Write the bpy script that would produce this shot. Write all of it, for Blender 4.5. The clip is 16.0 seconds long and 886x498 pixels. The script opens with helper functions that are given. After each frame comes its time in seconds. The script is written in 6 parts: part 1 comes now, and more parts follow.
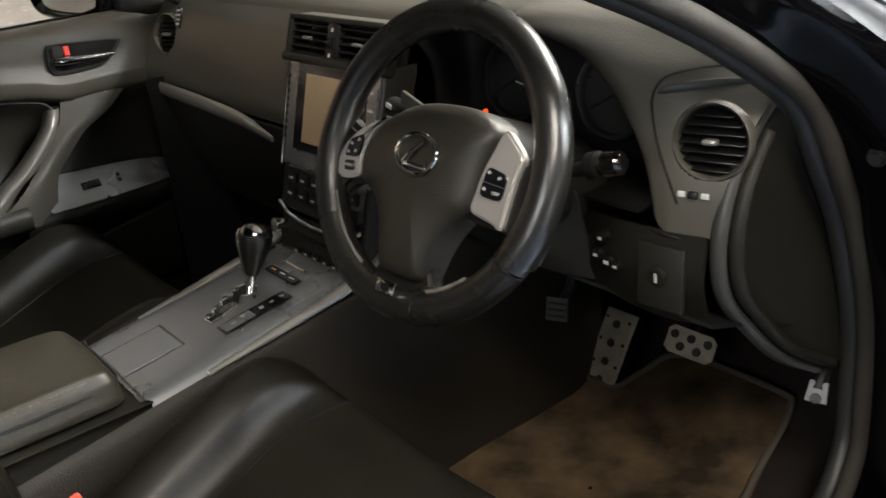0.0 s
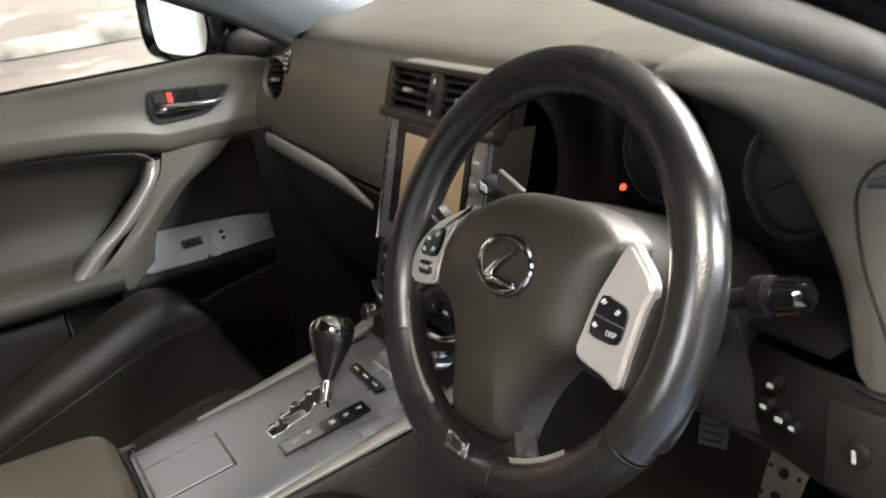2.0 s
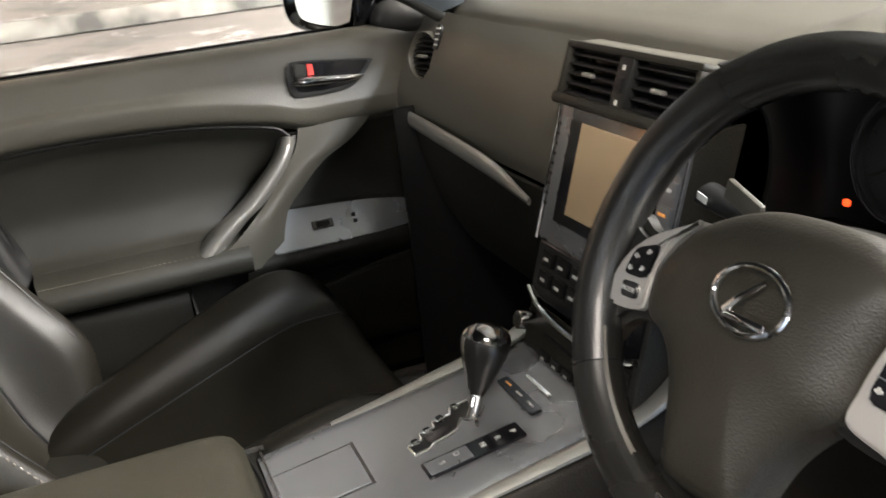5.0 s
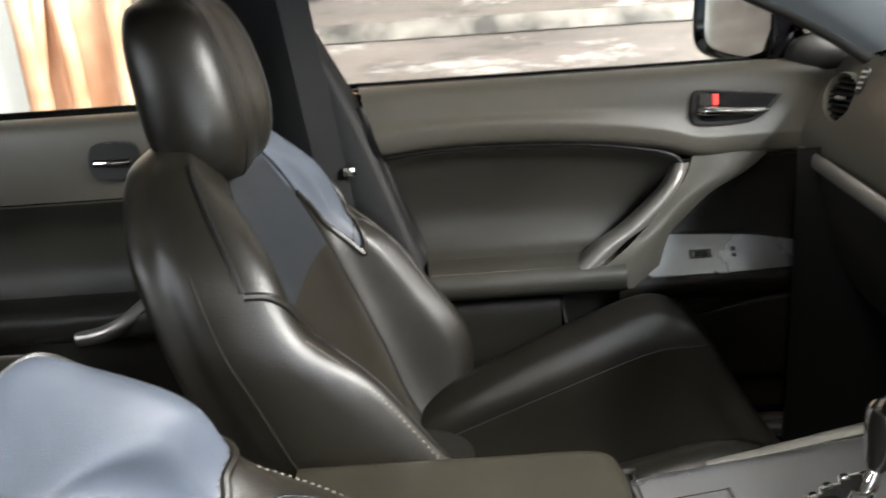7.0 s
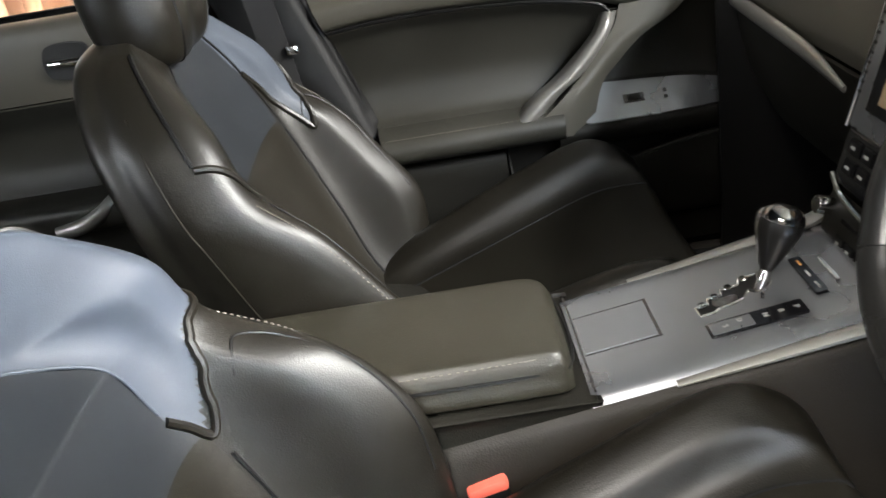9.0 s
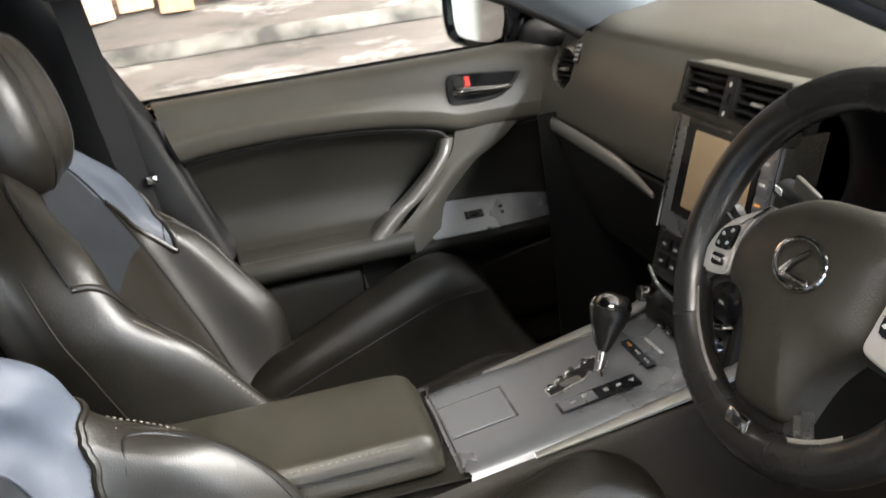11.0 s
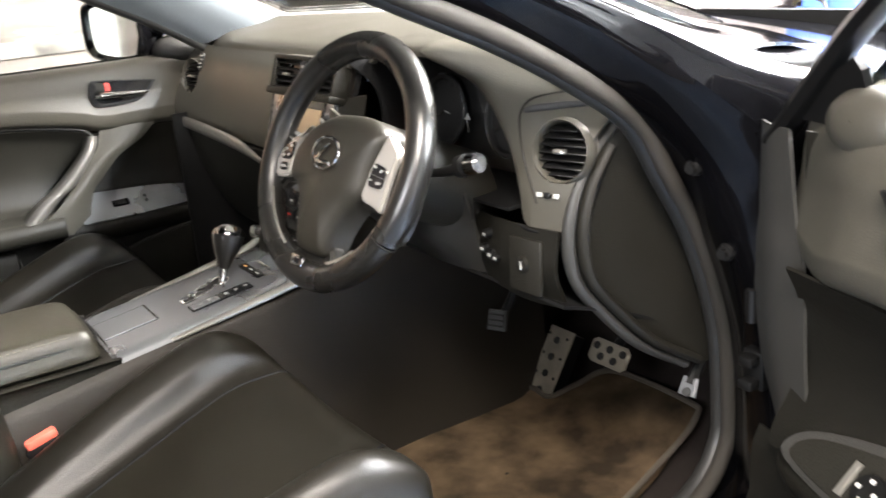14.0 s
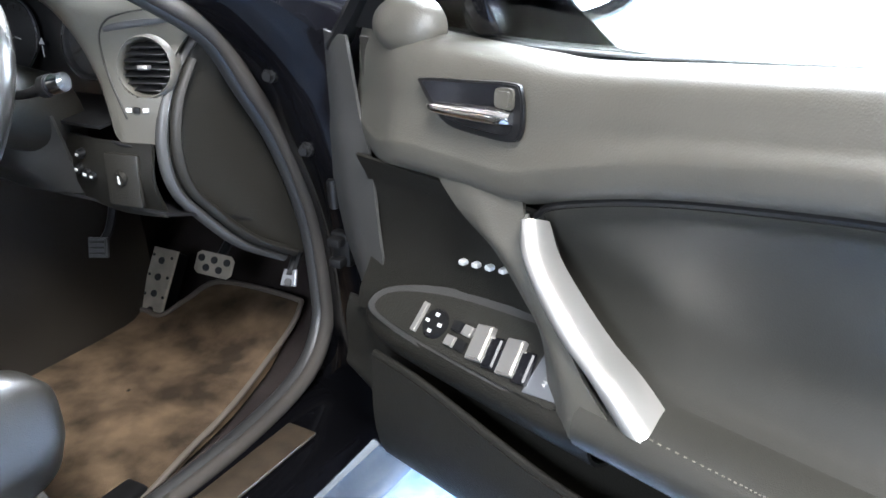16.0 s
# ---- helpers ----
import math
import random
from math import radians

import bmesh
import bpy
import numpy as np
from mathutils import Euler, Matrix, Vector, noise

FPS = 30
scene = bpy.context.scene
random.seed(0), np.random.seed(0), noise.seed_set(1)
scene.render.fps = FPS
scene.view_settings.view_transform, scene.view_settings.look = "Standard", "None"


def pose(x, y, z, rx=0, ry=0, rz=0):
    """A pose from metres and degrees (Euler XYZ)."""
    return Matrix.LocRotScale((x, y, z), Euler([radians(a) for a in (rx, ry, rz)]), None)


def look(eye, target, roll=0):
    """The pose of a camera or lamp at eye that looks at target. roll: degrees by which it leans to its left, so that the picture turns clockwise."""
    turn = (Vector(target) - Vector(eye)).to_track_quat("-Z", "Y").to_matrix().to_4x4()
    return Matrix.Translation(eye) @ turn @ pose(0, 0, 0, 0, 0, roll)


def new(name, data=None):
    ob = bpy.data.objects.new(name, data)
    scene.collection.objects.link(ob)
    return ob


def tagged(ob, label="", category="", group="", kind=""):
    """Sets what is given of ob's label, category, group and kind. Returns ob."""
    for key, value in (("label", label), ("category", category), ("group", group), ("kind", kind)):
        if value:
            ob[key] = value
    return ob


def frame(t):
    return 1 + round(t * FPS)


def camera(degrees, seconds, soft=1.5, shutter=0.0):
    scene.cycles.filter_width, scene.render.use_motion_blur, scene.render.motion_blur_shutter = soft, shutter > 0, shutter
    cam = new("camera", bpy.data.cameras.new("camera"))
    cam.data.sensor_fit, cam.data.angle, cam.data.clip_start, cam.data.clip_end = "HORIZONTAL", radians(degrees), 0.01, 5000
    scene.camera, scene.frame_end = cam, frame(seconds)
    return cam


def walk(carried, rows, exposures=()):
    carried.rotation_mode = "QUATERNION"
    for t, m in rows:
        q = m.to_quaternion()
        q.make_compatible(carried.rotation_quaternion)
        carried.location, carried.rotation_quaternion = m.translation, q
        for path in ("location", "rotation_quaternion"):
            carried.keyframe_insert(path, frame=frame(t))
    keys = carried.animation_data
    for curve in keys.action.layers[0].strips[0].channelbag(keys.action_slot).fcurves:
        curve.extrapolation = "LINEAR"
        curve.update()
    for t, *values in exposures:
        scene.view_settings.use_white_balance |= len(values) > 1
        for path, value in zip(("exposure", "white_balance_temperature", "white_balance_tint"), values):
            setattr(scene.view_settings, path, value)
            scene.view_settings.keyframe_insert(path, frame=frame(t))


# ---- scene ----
cam = camera(50.9, 16.0, shutter=0.5)
PATH = [
    (0, (1.080, -0.528, 1.174), (-0.390, 0.578, 0.390), -6.2),
    (0.5, (1.027, -0.517, 1.182), (-0.474, 0.550, 0.403), -6.2),
    (1, (0.975, -0.443, 1.167), (-0.618, 0.576, 0.517), -4.1),
    (1.5, (0.936, -0.363, 1.158), (-0.731, 0.570, 0.569), -6.1),
    (2, (0.897, -0.321, 1.143), (-0.788, 0.512, 0.460), -7.9),
    (2.4, (0.863, -0.304, 1.135), (-0.830, 0.469, 0.402), -8.9),
    (3, (0.854, -0.318, 1.147), (-0.857, 0.380, 0.383), -9.2),
    (3.2, (0.849, -0.320, 1.147), (-0.862, 0.355, 0.362), -8.9),
    (5.5, (0.746, -0.348, 1.130), (-1.062, 0.210, 0.484), -5.2),
    (6, (0.741, -0.383, 1.137), (-1.120, 0.003, 0.517), -4.0),
    (6.2, (0.747, -0.393, 1.158), (-1.127, -0.082, 0.530), -3.1),
    (6.5, (0.760, -0.401, 1.161), (-1.137, -0.226, 0.551), -3.1),
    (7, (0.763, -0.424, 1.174), (-1.134, -0.449, 0.543), -4.0),
    (7.5, (0.773, -0.416, 1.167), (-1.092, -0.556, 0.462), -5.1),
    (8, (0.797, -0.399, 1.143), (-1.035, -0.543, 0.355), -7.0),
    (8.2, (0.810, -0.390, 1.154), (-1.004, -0.527, 0.325), -8.1),
    (10.3, (0.937, -0.347, 1.186), (-0.889, -0.201, 0.384), -9.9),
    (10.5, (0.942, -0.356, 1.185), (-0.895, -0.156, 0.420), -9.2),
    (11, (0.971, -0.404, 1.190), (-0.883, -0.053, 0.528), -8.1),
    (11.5, (0.998, -0.478, 1.194), (-0.843, 0.044, 0.611), -7.8),
    (12, (1.033, -0.537, 1.182), (-0.699, 0.255, 0.571), -7.2),
    (12.5, (1.117, -0.526, 1.170), (-0.508, 0.474, 0.570), -4.6),
    (13, (1.271, -0.519, 1.155), (-0.382, 0.440, 0.564), -4.2),
    (13.5, (1.363, -0.497, 1.148), (-0.282, 0.463, 0.537), -3.9),
    (14, (1.388, -0.500, 1.131), (-0.222, 0.515, 0.517), -5.0),
    (14.5, (1.408, -0.538, 1.122), (-0.003, 0.714, 0.458), -3.8),
    (15, (1.461, -0.585, 1.121), (0.275, 0.844, 0.377), -2.1),
    (15.5, (1.482, -0.585, 1.124), (0.474, 0.968, 0.368), -1.6),
    (16, (1.475, -0.593, 1.127), (0.503, 0.966, 0.335), -2.6),
]
EXPOSURES = [(0.0, -0.5, 6750, 11), (0.45, 0.5, 6800, 11), (0.9, 0.65, 6650, 11), (1.5, 0.55, 6600, 11), (3.0, 0.4, 6650, 12), (5.5, 0.3, 6650, 12), (6.5, 0.25, 6550, 11), (8.0, 0.3, 6350, 10), (10.5, 0.3, 6500, 11), (11.5, 0.45, 6550, 12), (13.0, 0.8, 6700, 13), (14.5, 1.0, 6450, 13), (15.0, 1.2, 6050, 12), (16.0, 1.35, 5750, 12)]
walk(cam, [(t, look(eye, target, roll)) for t, eye, target, roll in PATH], EXPOSURES)

# ---- light ----
world = bpy.data.worlds.new("sky")
scene.world = world
world.use_nodes = True
wn = world.node_tree
sky = wn.nodes.new("ShaderNodeTexSky")
sky.sky_type = 'NISHITA'
sky.sun_disc = False
sky.sun_elevation, sky.sun_rotation = radians(50), radians(200)
wn.links.new(sky.outputs[0], wn.nodes["Background"].inputs[0])
wn.nodes["Background"].inputs[1].default_value = 0.03


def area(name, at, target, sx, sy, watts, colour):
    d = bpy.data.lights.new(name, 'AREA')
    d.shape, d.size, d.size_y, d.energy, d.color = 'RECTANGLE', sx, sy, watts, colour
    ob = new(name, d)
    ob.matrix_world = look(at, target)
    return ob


# ---- materials ----
def material(name, colour, rough=0.5, metal=0.0, grain=0.0, scale=400.0, vary=0.25, patch=6.0, coat=0.0, sheen=0.0, emit=0.0, spec=0.5, voronoi=False, wear=None):
    m = bpy.data.materials.new(name)
    m.use_nodes = True
    n, l = m.node_tree.nodes, m.node_tree.links
    b = n["Principled BSDF"]
    b.inputs["Roughness"].default_value = rough
    b.inputs["Metallic"].default_value = metal
    b.inputs["Coat Weight"].default_value = coat
    b.inputs["Coat Roughness"].default_value = 0.08
    b.inputs["Sheen Weight"].default_value = sheen
    b.inputs["Specular IOR Level"].default_value = spec
    tc = n.new("ShaderNodeTexCoord")
    big = n.new("ShaderNodeTexNoise")
    big.inputs["Scale"].default_value, big.inputs["Detail"].default_value = patch, 6
    l.new(tc.outputs["Object"], big.inputs["Vector"])
    mix = n.new("ShaderNodeMix")
    mix.data_type = 'RGBA'
    c = Vector(colour)
    lo, hi = c * (1 - vary), c * (1 + vary)
    if wear:
        hi = Vector(wear)
    mix.inputs[6].default_value, mix.inputs[7].default_value = (*lo, 1), (*hi, 1)
    ramp = n.new("ShaderNodeMapRange")
    ramp.inputs[1].default_value, ramp.inputs[2].default_value = 0.35, 0.68
    l.new(big.outputs["Fac"], ramp.inputs[0])
    l.new(ramp.outputs[0], mix.inputs[0])
    l.new(mix.outputs[2], b.inputs["Base Color"])
    rr = n.new("ShaderNodeMapRange")
    rr.inputs[3].default_value, rr.inputs[4].default_value = max(0.02, rough - 0.07), min(1, rough + 0.07)
    l.new(big.outputs["Fac"], rr.inputs[0])
    l.new(rr.outputs[0], b.inputs["Roughness"])
    if grain:
        if voronoi:
            g = n.new("ShaderNodeTexVoronoi")
            out = g.outputs["Distance"]
        else:
            g = n.new("ShaderNodeTexNoise")
            g.inputs["Detail"].default_value = 3
            out = g.outputs["Fac"]
        g.inputs["Scale"].default_value = scale
        l.new(tc.outputs["Object"], g.inputs["Vector"])
        bump = n.new("ShaderNodeBump")
        bump.inputs["Strength"].default_value, bump.inputs["Distance"].default_value = grain, 0.001
        l.new(out, bump.inputs["Height"])
        l.new(bump.outputs[0], b.inputs["Normal"])
    if emit:
        b.inputs["Emission Color"].default_value = (*colour, 1)
        b.inputs["Emission Strength"].default_value = emit
    return m


PAD = material("soft_grey_plastic", (0.044, 0.041, 0.0325), 0.45, spec=0.35, grain=0.16, scale=500, vary=0.06, voronoi=True)
CONSIDE = material("console_side_plastic", (0.012, 0.01, 0.0074), 0.55, spec=0.2, grain=0.25, scale=500, vary=0.08, voronoi=True)
ARMPAD = material("olive_leather", (0.0165, 0.015, 0.0102), 0.40, spec=0.35, grain=0.18, scale=600, vary=0.12, patch=9, voronoi=True)
HUB = material("soft_airbag_plastic", (0.0145, 0.0130, 0.0095), 0.46, spec=0.35, grain=0.25, scale=650, vary=0.08, voronoi=True)
KNOB = material("knob_leather", (0.007, 0.0065, 0.006), 0.3, grain=0.12, scale=700, vary=0.2, voronoi=True)
SPOKE = material("satin_silver_paint", (0.50, 0.485, 0.455), 0.30, metal=0.7, vary=0.04)
STITCH = material("pale_stitch", (0.10, 0.092, 0.078), 0.7)
PADD = material("dark_plastic", (0.010, 0.0093, 0.0072), 0.52, spec=0.2, grain=0.35, scale=500, vary=0.1, voronoi=True)
BLACK = material("black_plastic", (0.005, 0.005, 0.005), 0.42, spec=0.25, grain=0.15, scale=600, vary=0.2)
GLOSS = material("gloss_black", (0.006, 0.006, 0.007), 0.12, vary=0.2, coat=0.5)
LEATHER = material("black_leather", (0.0062, 0.0054, 0.0038), 0.37, spec=0.29, grain=0.18, scale=600, vary=0.15, patch=9, voronoi=True)
LEATHERC = material("perforated_leather", (0.0072, 0.0062, 0.004), 0.52, spec=0.18, grain=0.16, scale=700, vary=0.12, patch=9, voronoi=True)
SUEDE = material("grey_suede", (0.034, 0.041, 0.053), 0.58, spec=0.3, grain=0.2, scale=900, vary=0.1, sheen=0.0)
INSERT = material("door_leather", (0.0185, 0.0178, 0.0145), 0.4, spec=0.32, grain=0.15, scale=600, vary=0.1, voronoi=True)
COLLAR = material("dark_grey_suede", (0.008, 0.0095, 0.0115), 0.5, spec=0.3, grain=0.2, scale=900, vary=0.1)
SILVER = material("silver_paint", (0.30, 0.289, 0.264), 0.33, metal=0.75, grain=0.05, scale=900, vary=0.05)
SATIN = material("satin_graphite", (0.20, 0.205, 0.215), 0.28, metal=0.75, vary=0.06, grain=0.05, scale=900)
CHROME = material("chrome", (0.8, 0.79, 0.77), 0.08, metal=1.0, vary=0.04)
ALU = material("brushed_aluminium", (0.5, 0.45, 0.36), 0.4, metal=0.9, grain=0.25, scale=300, vary=0.12, patch=40)
CARPET = material("dark_carpet", (0.014, 0.011, 0.0098), 0.95, spec=0.1, grain=1.0, scale=700, vary=0.3, patch=14)
MAT = material("dirty_floor_mat", (0.028, 0.0195, 0.0125), 0.95, spec=0.1, grain=1.0, scale=500, vary=0.35, patch=13, wear=(0.084, 0.058, 0.034))
PAINT = material("black_car_paint", (0.003, 0.003, 0.0035), 0.04, vary=0.1, spec=0.5)
# Same car paint, dimmed: the jamb's missing reflections are put into the material.
JAMB = material("dimmed_jamb_paint", (0.0015, 0.0015, 0.0018), 0.07, vary=0.1, spec=0.1)
TRIMG = material("dark_grey_trim", (0.024, 0.0235, 0.0215), 0.45, spec=0.35, grain=0.2, scale=500, vary=0.08, voronoi=True)
RIMLEATHER = material("rim_leather", (0.008, 0.0076, 0.0068), 0.28, grain=0.12, scale=700, vary=0.2, voronoi=True)
# Darker plastic than the upper trim, lowered further to hold the low shade.
DOORP = material("shaded_door_plastic", (0.0068, 0.0064, 0.0050), 0.5, spec=0.14, grain=0.35, scale=500, vary=0.08, voronoi=True)
DIAL = material("matt_dial", (0.004, 0.004, 0.004), 0.6)
RUBBER = material("rubber_seal", (0.013, 0.0128, 0.012), 0.5, grain=0.2, scale=300, vary=0.15)
HEADLINER = material("grey_pillar_cloth", (0.055, 0.065, 0.072), 0.9, grain=0.3, scale=900, vary=0.05)
# Outer face of the seal: light falling on it is put into paler rubber.
SEALG = material("lit_seal_rubber", (0.024, 0.021, 0.0175), 0.8, spec=0.2, grain=0.3, scale=300, vary=0.15)
BRASS = material("dull_scuff_plate", (0.06, 0.045, 0.03), 0.45, metal=0.7, grain=0.3, scale=300, vary=0.3, patch=30)
DARKCHROME = material("dark_chrome", (0.32, 0.31, 0.30), 0.12, metal=1.0, vary=0.05)
THREAD = material("light_thread", (0.09, 0.08, 0.065), 0.8)
# Tan is a reflection on the dark screen, put into the base colour.
SCREEN = material("screen_face", (0.25, 0.18, 0.105), 0.35, vary=0.05, coat=0.6)
RED = material("red_plastic", (0.6, 0.03, 0.02), 0.4, vary=0.1)
REDLAMP = material("red_lamp", (1.0, 0.07, 0.015), 0.4, emit=2.0)
ORANGE = material("amber_print", (0.7, 0.3, 0.08), 0.5)
WHITE = material("white_print", (0.34, 0.34, 0.32), 0.5, vary=0.05)
BUCKLE = material("red_buckle", (0.7, 0.12, 0.08), 0.35, vary=0.08)
WEB = material("grey_webbing", (0.005, 0.005, 0.0055), 0.8, grain=0.6, scale=900, vary=0.1)
MIRROR = material("mirror_glass", (0.85, 0.85, 0.85), 0.02, metal=1.0, vary=0.0)
BAND = material("weathered_dark_band", (0.085, 0.072, 0.064), 0.9, grain=0.8, scale=60, vary=0.4, patch=8, wear=(0.24, 0.21, 0.185))
RUST = material("orange_rust_paint", (0.62, 0.27, 0.13), 0.8, grain=0.5, scale=60, vary=0.2, patch=5, wear=(0.72, 0.48, 0.34))
BLUE = material("worn_blue_floor", (0.035, 0.10, 0.22), 0.6, grain=0.5, scale=30, vary=0.3, patch=9, wear=(0.17, 0.19, 0.21))
CONCRETE = material("concrete", (0.14, 0.125, 0.11), 0.9, grain=0.6, scale=40, vary=0.3, patch=3)
PLASTER = material("white_plaster", (0.8, 0.8, 0.78), 0.8, vary=0.05, patch=2)
YELLOW = material("yellow_paint", (0.75, 0.5, 0.05), 0.4, vary=0.1)
BLUEP = material("blue_paint", (0.04, 0.10, 0.4), 0.4, vary=0.15)


def wall_material():
    m = material("stained_wall", (0.255, 0.203, 0.156), 0.9, grain=0.9, scale=50, vary=0.4, patch=4)
    n, l = m.node_tree.nodes, m.node_tree.links
    b = n["Principled BSDF"]
    tc = [k for k in n if k.type == 'TEX_COORD'][0]
    mp = n.new("ShaderNodeMapping")
    mp.inputs["Scale"].default_value = (1, 0.55, 1.3)
    l.new(tc.outputs["Object"], mp.inputs["Vector"])

    def noise_tex(scale, detail, rough):
        t = n.new("ShaderNodeTexNoise")
        t.inputs["Scale"].default_value, t.inputs["Detail"].default_value, t.inputs["Roughness"].default_value = scale, detail, rough
        l.new(mp.outputs[0], t.inputs["Vector"])
        return t

    def blend(fac, lo, hi, a, c):
        r = n.new("ShaderNodeMapRange")
        r.inputs[1].default_value, r.inputs[2].default_value = lo, hi
        l.new(fac, r.inputs[0])
        x = n.new("ShaderNodeMix")
        x.data_type = 'RGBA'
        l.new(r.outputs[0], x.inputs[0])
        for slot, v in ((6, a), (7, c)):
            if isinstance(v, tuple):
                x.inputs[slot].default_value = (*v, 1)
            else:
                l.new(v, x.inputs[slot])
        return x.outputs[2]

    mp.inputs["Scale"].default_value = (1, 0.28, 2.1)
    base = blend(noise_tex(2.2, 8, 0.6).outputs["Fac"], 0.34, 0.66, (0.064, 0.051, 0.044), (0.183, 0.148, 0.131))
    stain = blend(noise_tex(8.0, 12, 0.74).outputs["Fac"], 0.52, 0.75, base, (0.034, 0.028, 0.025))
    chalk = blend(noise_tex(7.5, 14, 0.80).outputs["Fac"], 0.53, 0.66, stain, (0.391, 0.348, 0.320))
    l.new(chalk, b.inputs["Base Color"])
    return m


WALL = wall_material()


def glass_material():
    m = bpy.data.materials.new("window_glass")
    m.use_nodes = True
    n, l = m.node_tree.nodes, m.node_tree.links
    n.remove(n["Principled BSDF"])
    mixs, tr, gl = n.new("ShaderNodeMixShader"), n.new("ShaderNodeBsdfTransparent"), n.new("ShaderNodeBsdfGlossy")
    fr = n.new("ShaderNodeFresnel")
    fr.inputs[0].default_value = 1.35
    tr.inputs[0].default_value = (0.93, 0.96, 0.94, 1)
    gl.inputs["Roughness"].default_value = 0.02
    l.new(fr.outputs[0], mixs.inputs[0])
    l.new(tr.outputs[0], mixs.inputs[1])
    l.new(gl.outputs[0], mixs.inputs[2])
    l.new(mixs.outputs[0], n["Material Output"].inputs[0])
    return m


GLASS = glass_material()


# ---- mesh helpers ----
def thing(name, label, category, group="", kind="", at=(0, 0, 0)):
    ob = new(name)
    ob.location = at
    ob.empty_display_size = 0.05
    return tagged(ob, label, category, group, kind)


def part(name, bm, mat, parent=None, label="", sharp=38, xf=None):
    if xf is not None:
        bm.transform(xf)
        if xf.determinant() < 0:
            bmesh.ops.reverse_faces(bm, faces=bm.faces)
    me = bpy.data.meshes.new(name)
    bm.to_mesh(me)
    bm.free()
    me.polygons.foreach_set("use_smooth", [True] * len(me.polygons))
    me.set_sharp_from_angle(angle=radians(sharp))
    me.materials.append(mat)
    ob = new(name, me)
    if parent:
        ob.parent = parent
        top = parent
        off = Vector(parent.location)
        while top.parent:
            top = top.parent
            off += Vector(top.location)
        ob.location = -off if parent.type == 'EMPTY' else (0, 0, 0)
    if label:
        ob["label"] = label
    return ob


def join(*bms):
    out = bms[0]
    for b in bms[1:]:
        me = bpy.data.meshes.new("tmp")
        b.to_mesh(me)
        b.free()
        out.from_mesh(me)
        bpy.data.meshes.remove(me)
    return out


def box(c, s, bev=0.003, rot=(0, 0, 0), seg=2):
    bm = bmesh.new()
    m = Matrix.LocRotScale(c, Euler([radians(a) for a in rot]), None) @ Matrix.Diagonal((*s, 1))
    bmesh.ops.create_cube(bm, size=1, matrix=m)
    if bev:
        bmesh.ops.bevel(bm, geom=bm.edges[:], offset=min(bev, min(s) * 0.45), segments=seg, affect='EDGES', profile=0.5)
    return bm


def catmull(pts, n, closed=False):
    pts = [Vector(p) for p in pts]
    k = len(pts)
    out = []
    spans = k if closed else k - 1
    for i in range(n):
        u = i * spans / (n if closed else n - 1)
        j = min(int(u), spans - 1)
        f = u - j
        g = (lambda a: pts[a % k]) if closed else (lambda a: pts[max(0, min(k - 1, a))])
        a, b, c, d = g(j - 1), g(j), g(j + 1), g(j + 2)
        if not closed and j == 0:
            a = 2 * b - c
        if not closed and j == spans - 1:
            d = 2 * c - b
        out.append(0.5 * ((2 * b) + (c - a) * f + (2 * a - 5 * b + 4 * c - d) * f * f + (3 * b - a - 3 * c + d) * f ** 3))
    return out


def grid_points(sections, nu, nv, closed=False):
    rows = [catmull(s, nv, closed) for s in sections]
    cols = [catmull([r[j] for r in rows], nu) for j in range(nv)]
    return [[cols[j][i] for j in range(nv)] for i in range(nu)]


def grid_mesh(g, closed=False, caps=False, keep=None):
    bm = bmesh.new()
    vs = [[bm.verts.new(p) for p in r] for r in g]
    nv = len(g[0])
    for i in range(len(g) - 1):
        for j in range(nv if closed else nv - 1):
            if keep and not keep(i / (len(g) - 1), j / (nv if closed else nv - 1)):
                continue
            q = (vs[i][j], vs[i][(j + 1) % nv], vs[i + 1][(j + 1) % nv], vs[i + 1][j])
            bm.faces.new(q)
    if caps:
        bm.faces.new(list(reversed(vs[0])))
        bm.faces.new(vs[-1])
    loose = [v for v in bm.verts if not v.link_faces]
    bmesh.ops.delete(bm, geom=loose, context='VERTS')
    bmesh.ops.recalc_face_normals(bm, faces=bm.faces)
    return bm


def loft(sections, nu=24, nv=24, closed=True, caps=True):
    return grid_mesh(grid_points(sections, nu, nv, closed), closed, caps)


def sheet(sections, nu=24, nv=24, thick=0.004, keep=None, hole=None):
    """An open smooth sheet with some thickness; hole: place, axis and radius of a round opening."""
    bm = grid_mesh(grid_points(sections, nu, nv), keep=keep)
    if hole:
        at, axis, r = Vector(hole[0]), Vector(hole[1]).normalized(), hole[2]
        away = []
        for f in bm.faces:
            d = f.calc_center_median() - at
            if (d - axis * d.dot(axis)).length < r and abs(d.dot(axis)) < 0.06:
                away.append(f)
        bmesh.ops.delete(bm, geom=away, context='FACES')
    if thick:
        bmesh.ops.solidify(bm, geom=bm.faces[:], thickness=thick)
        bmesh.ops.recalc_face_normals(bm, faces=bm.faces)
    return bm


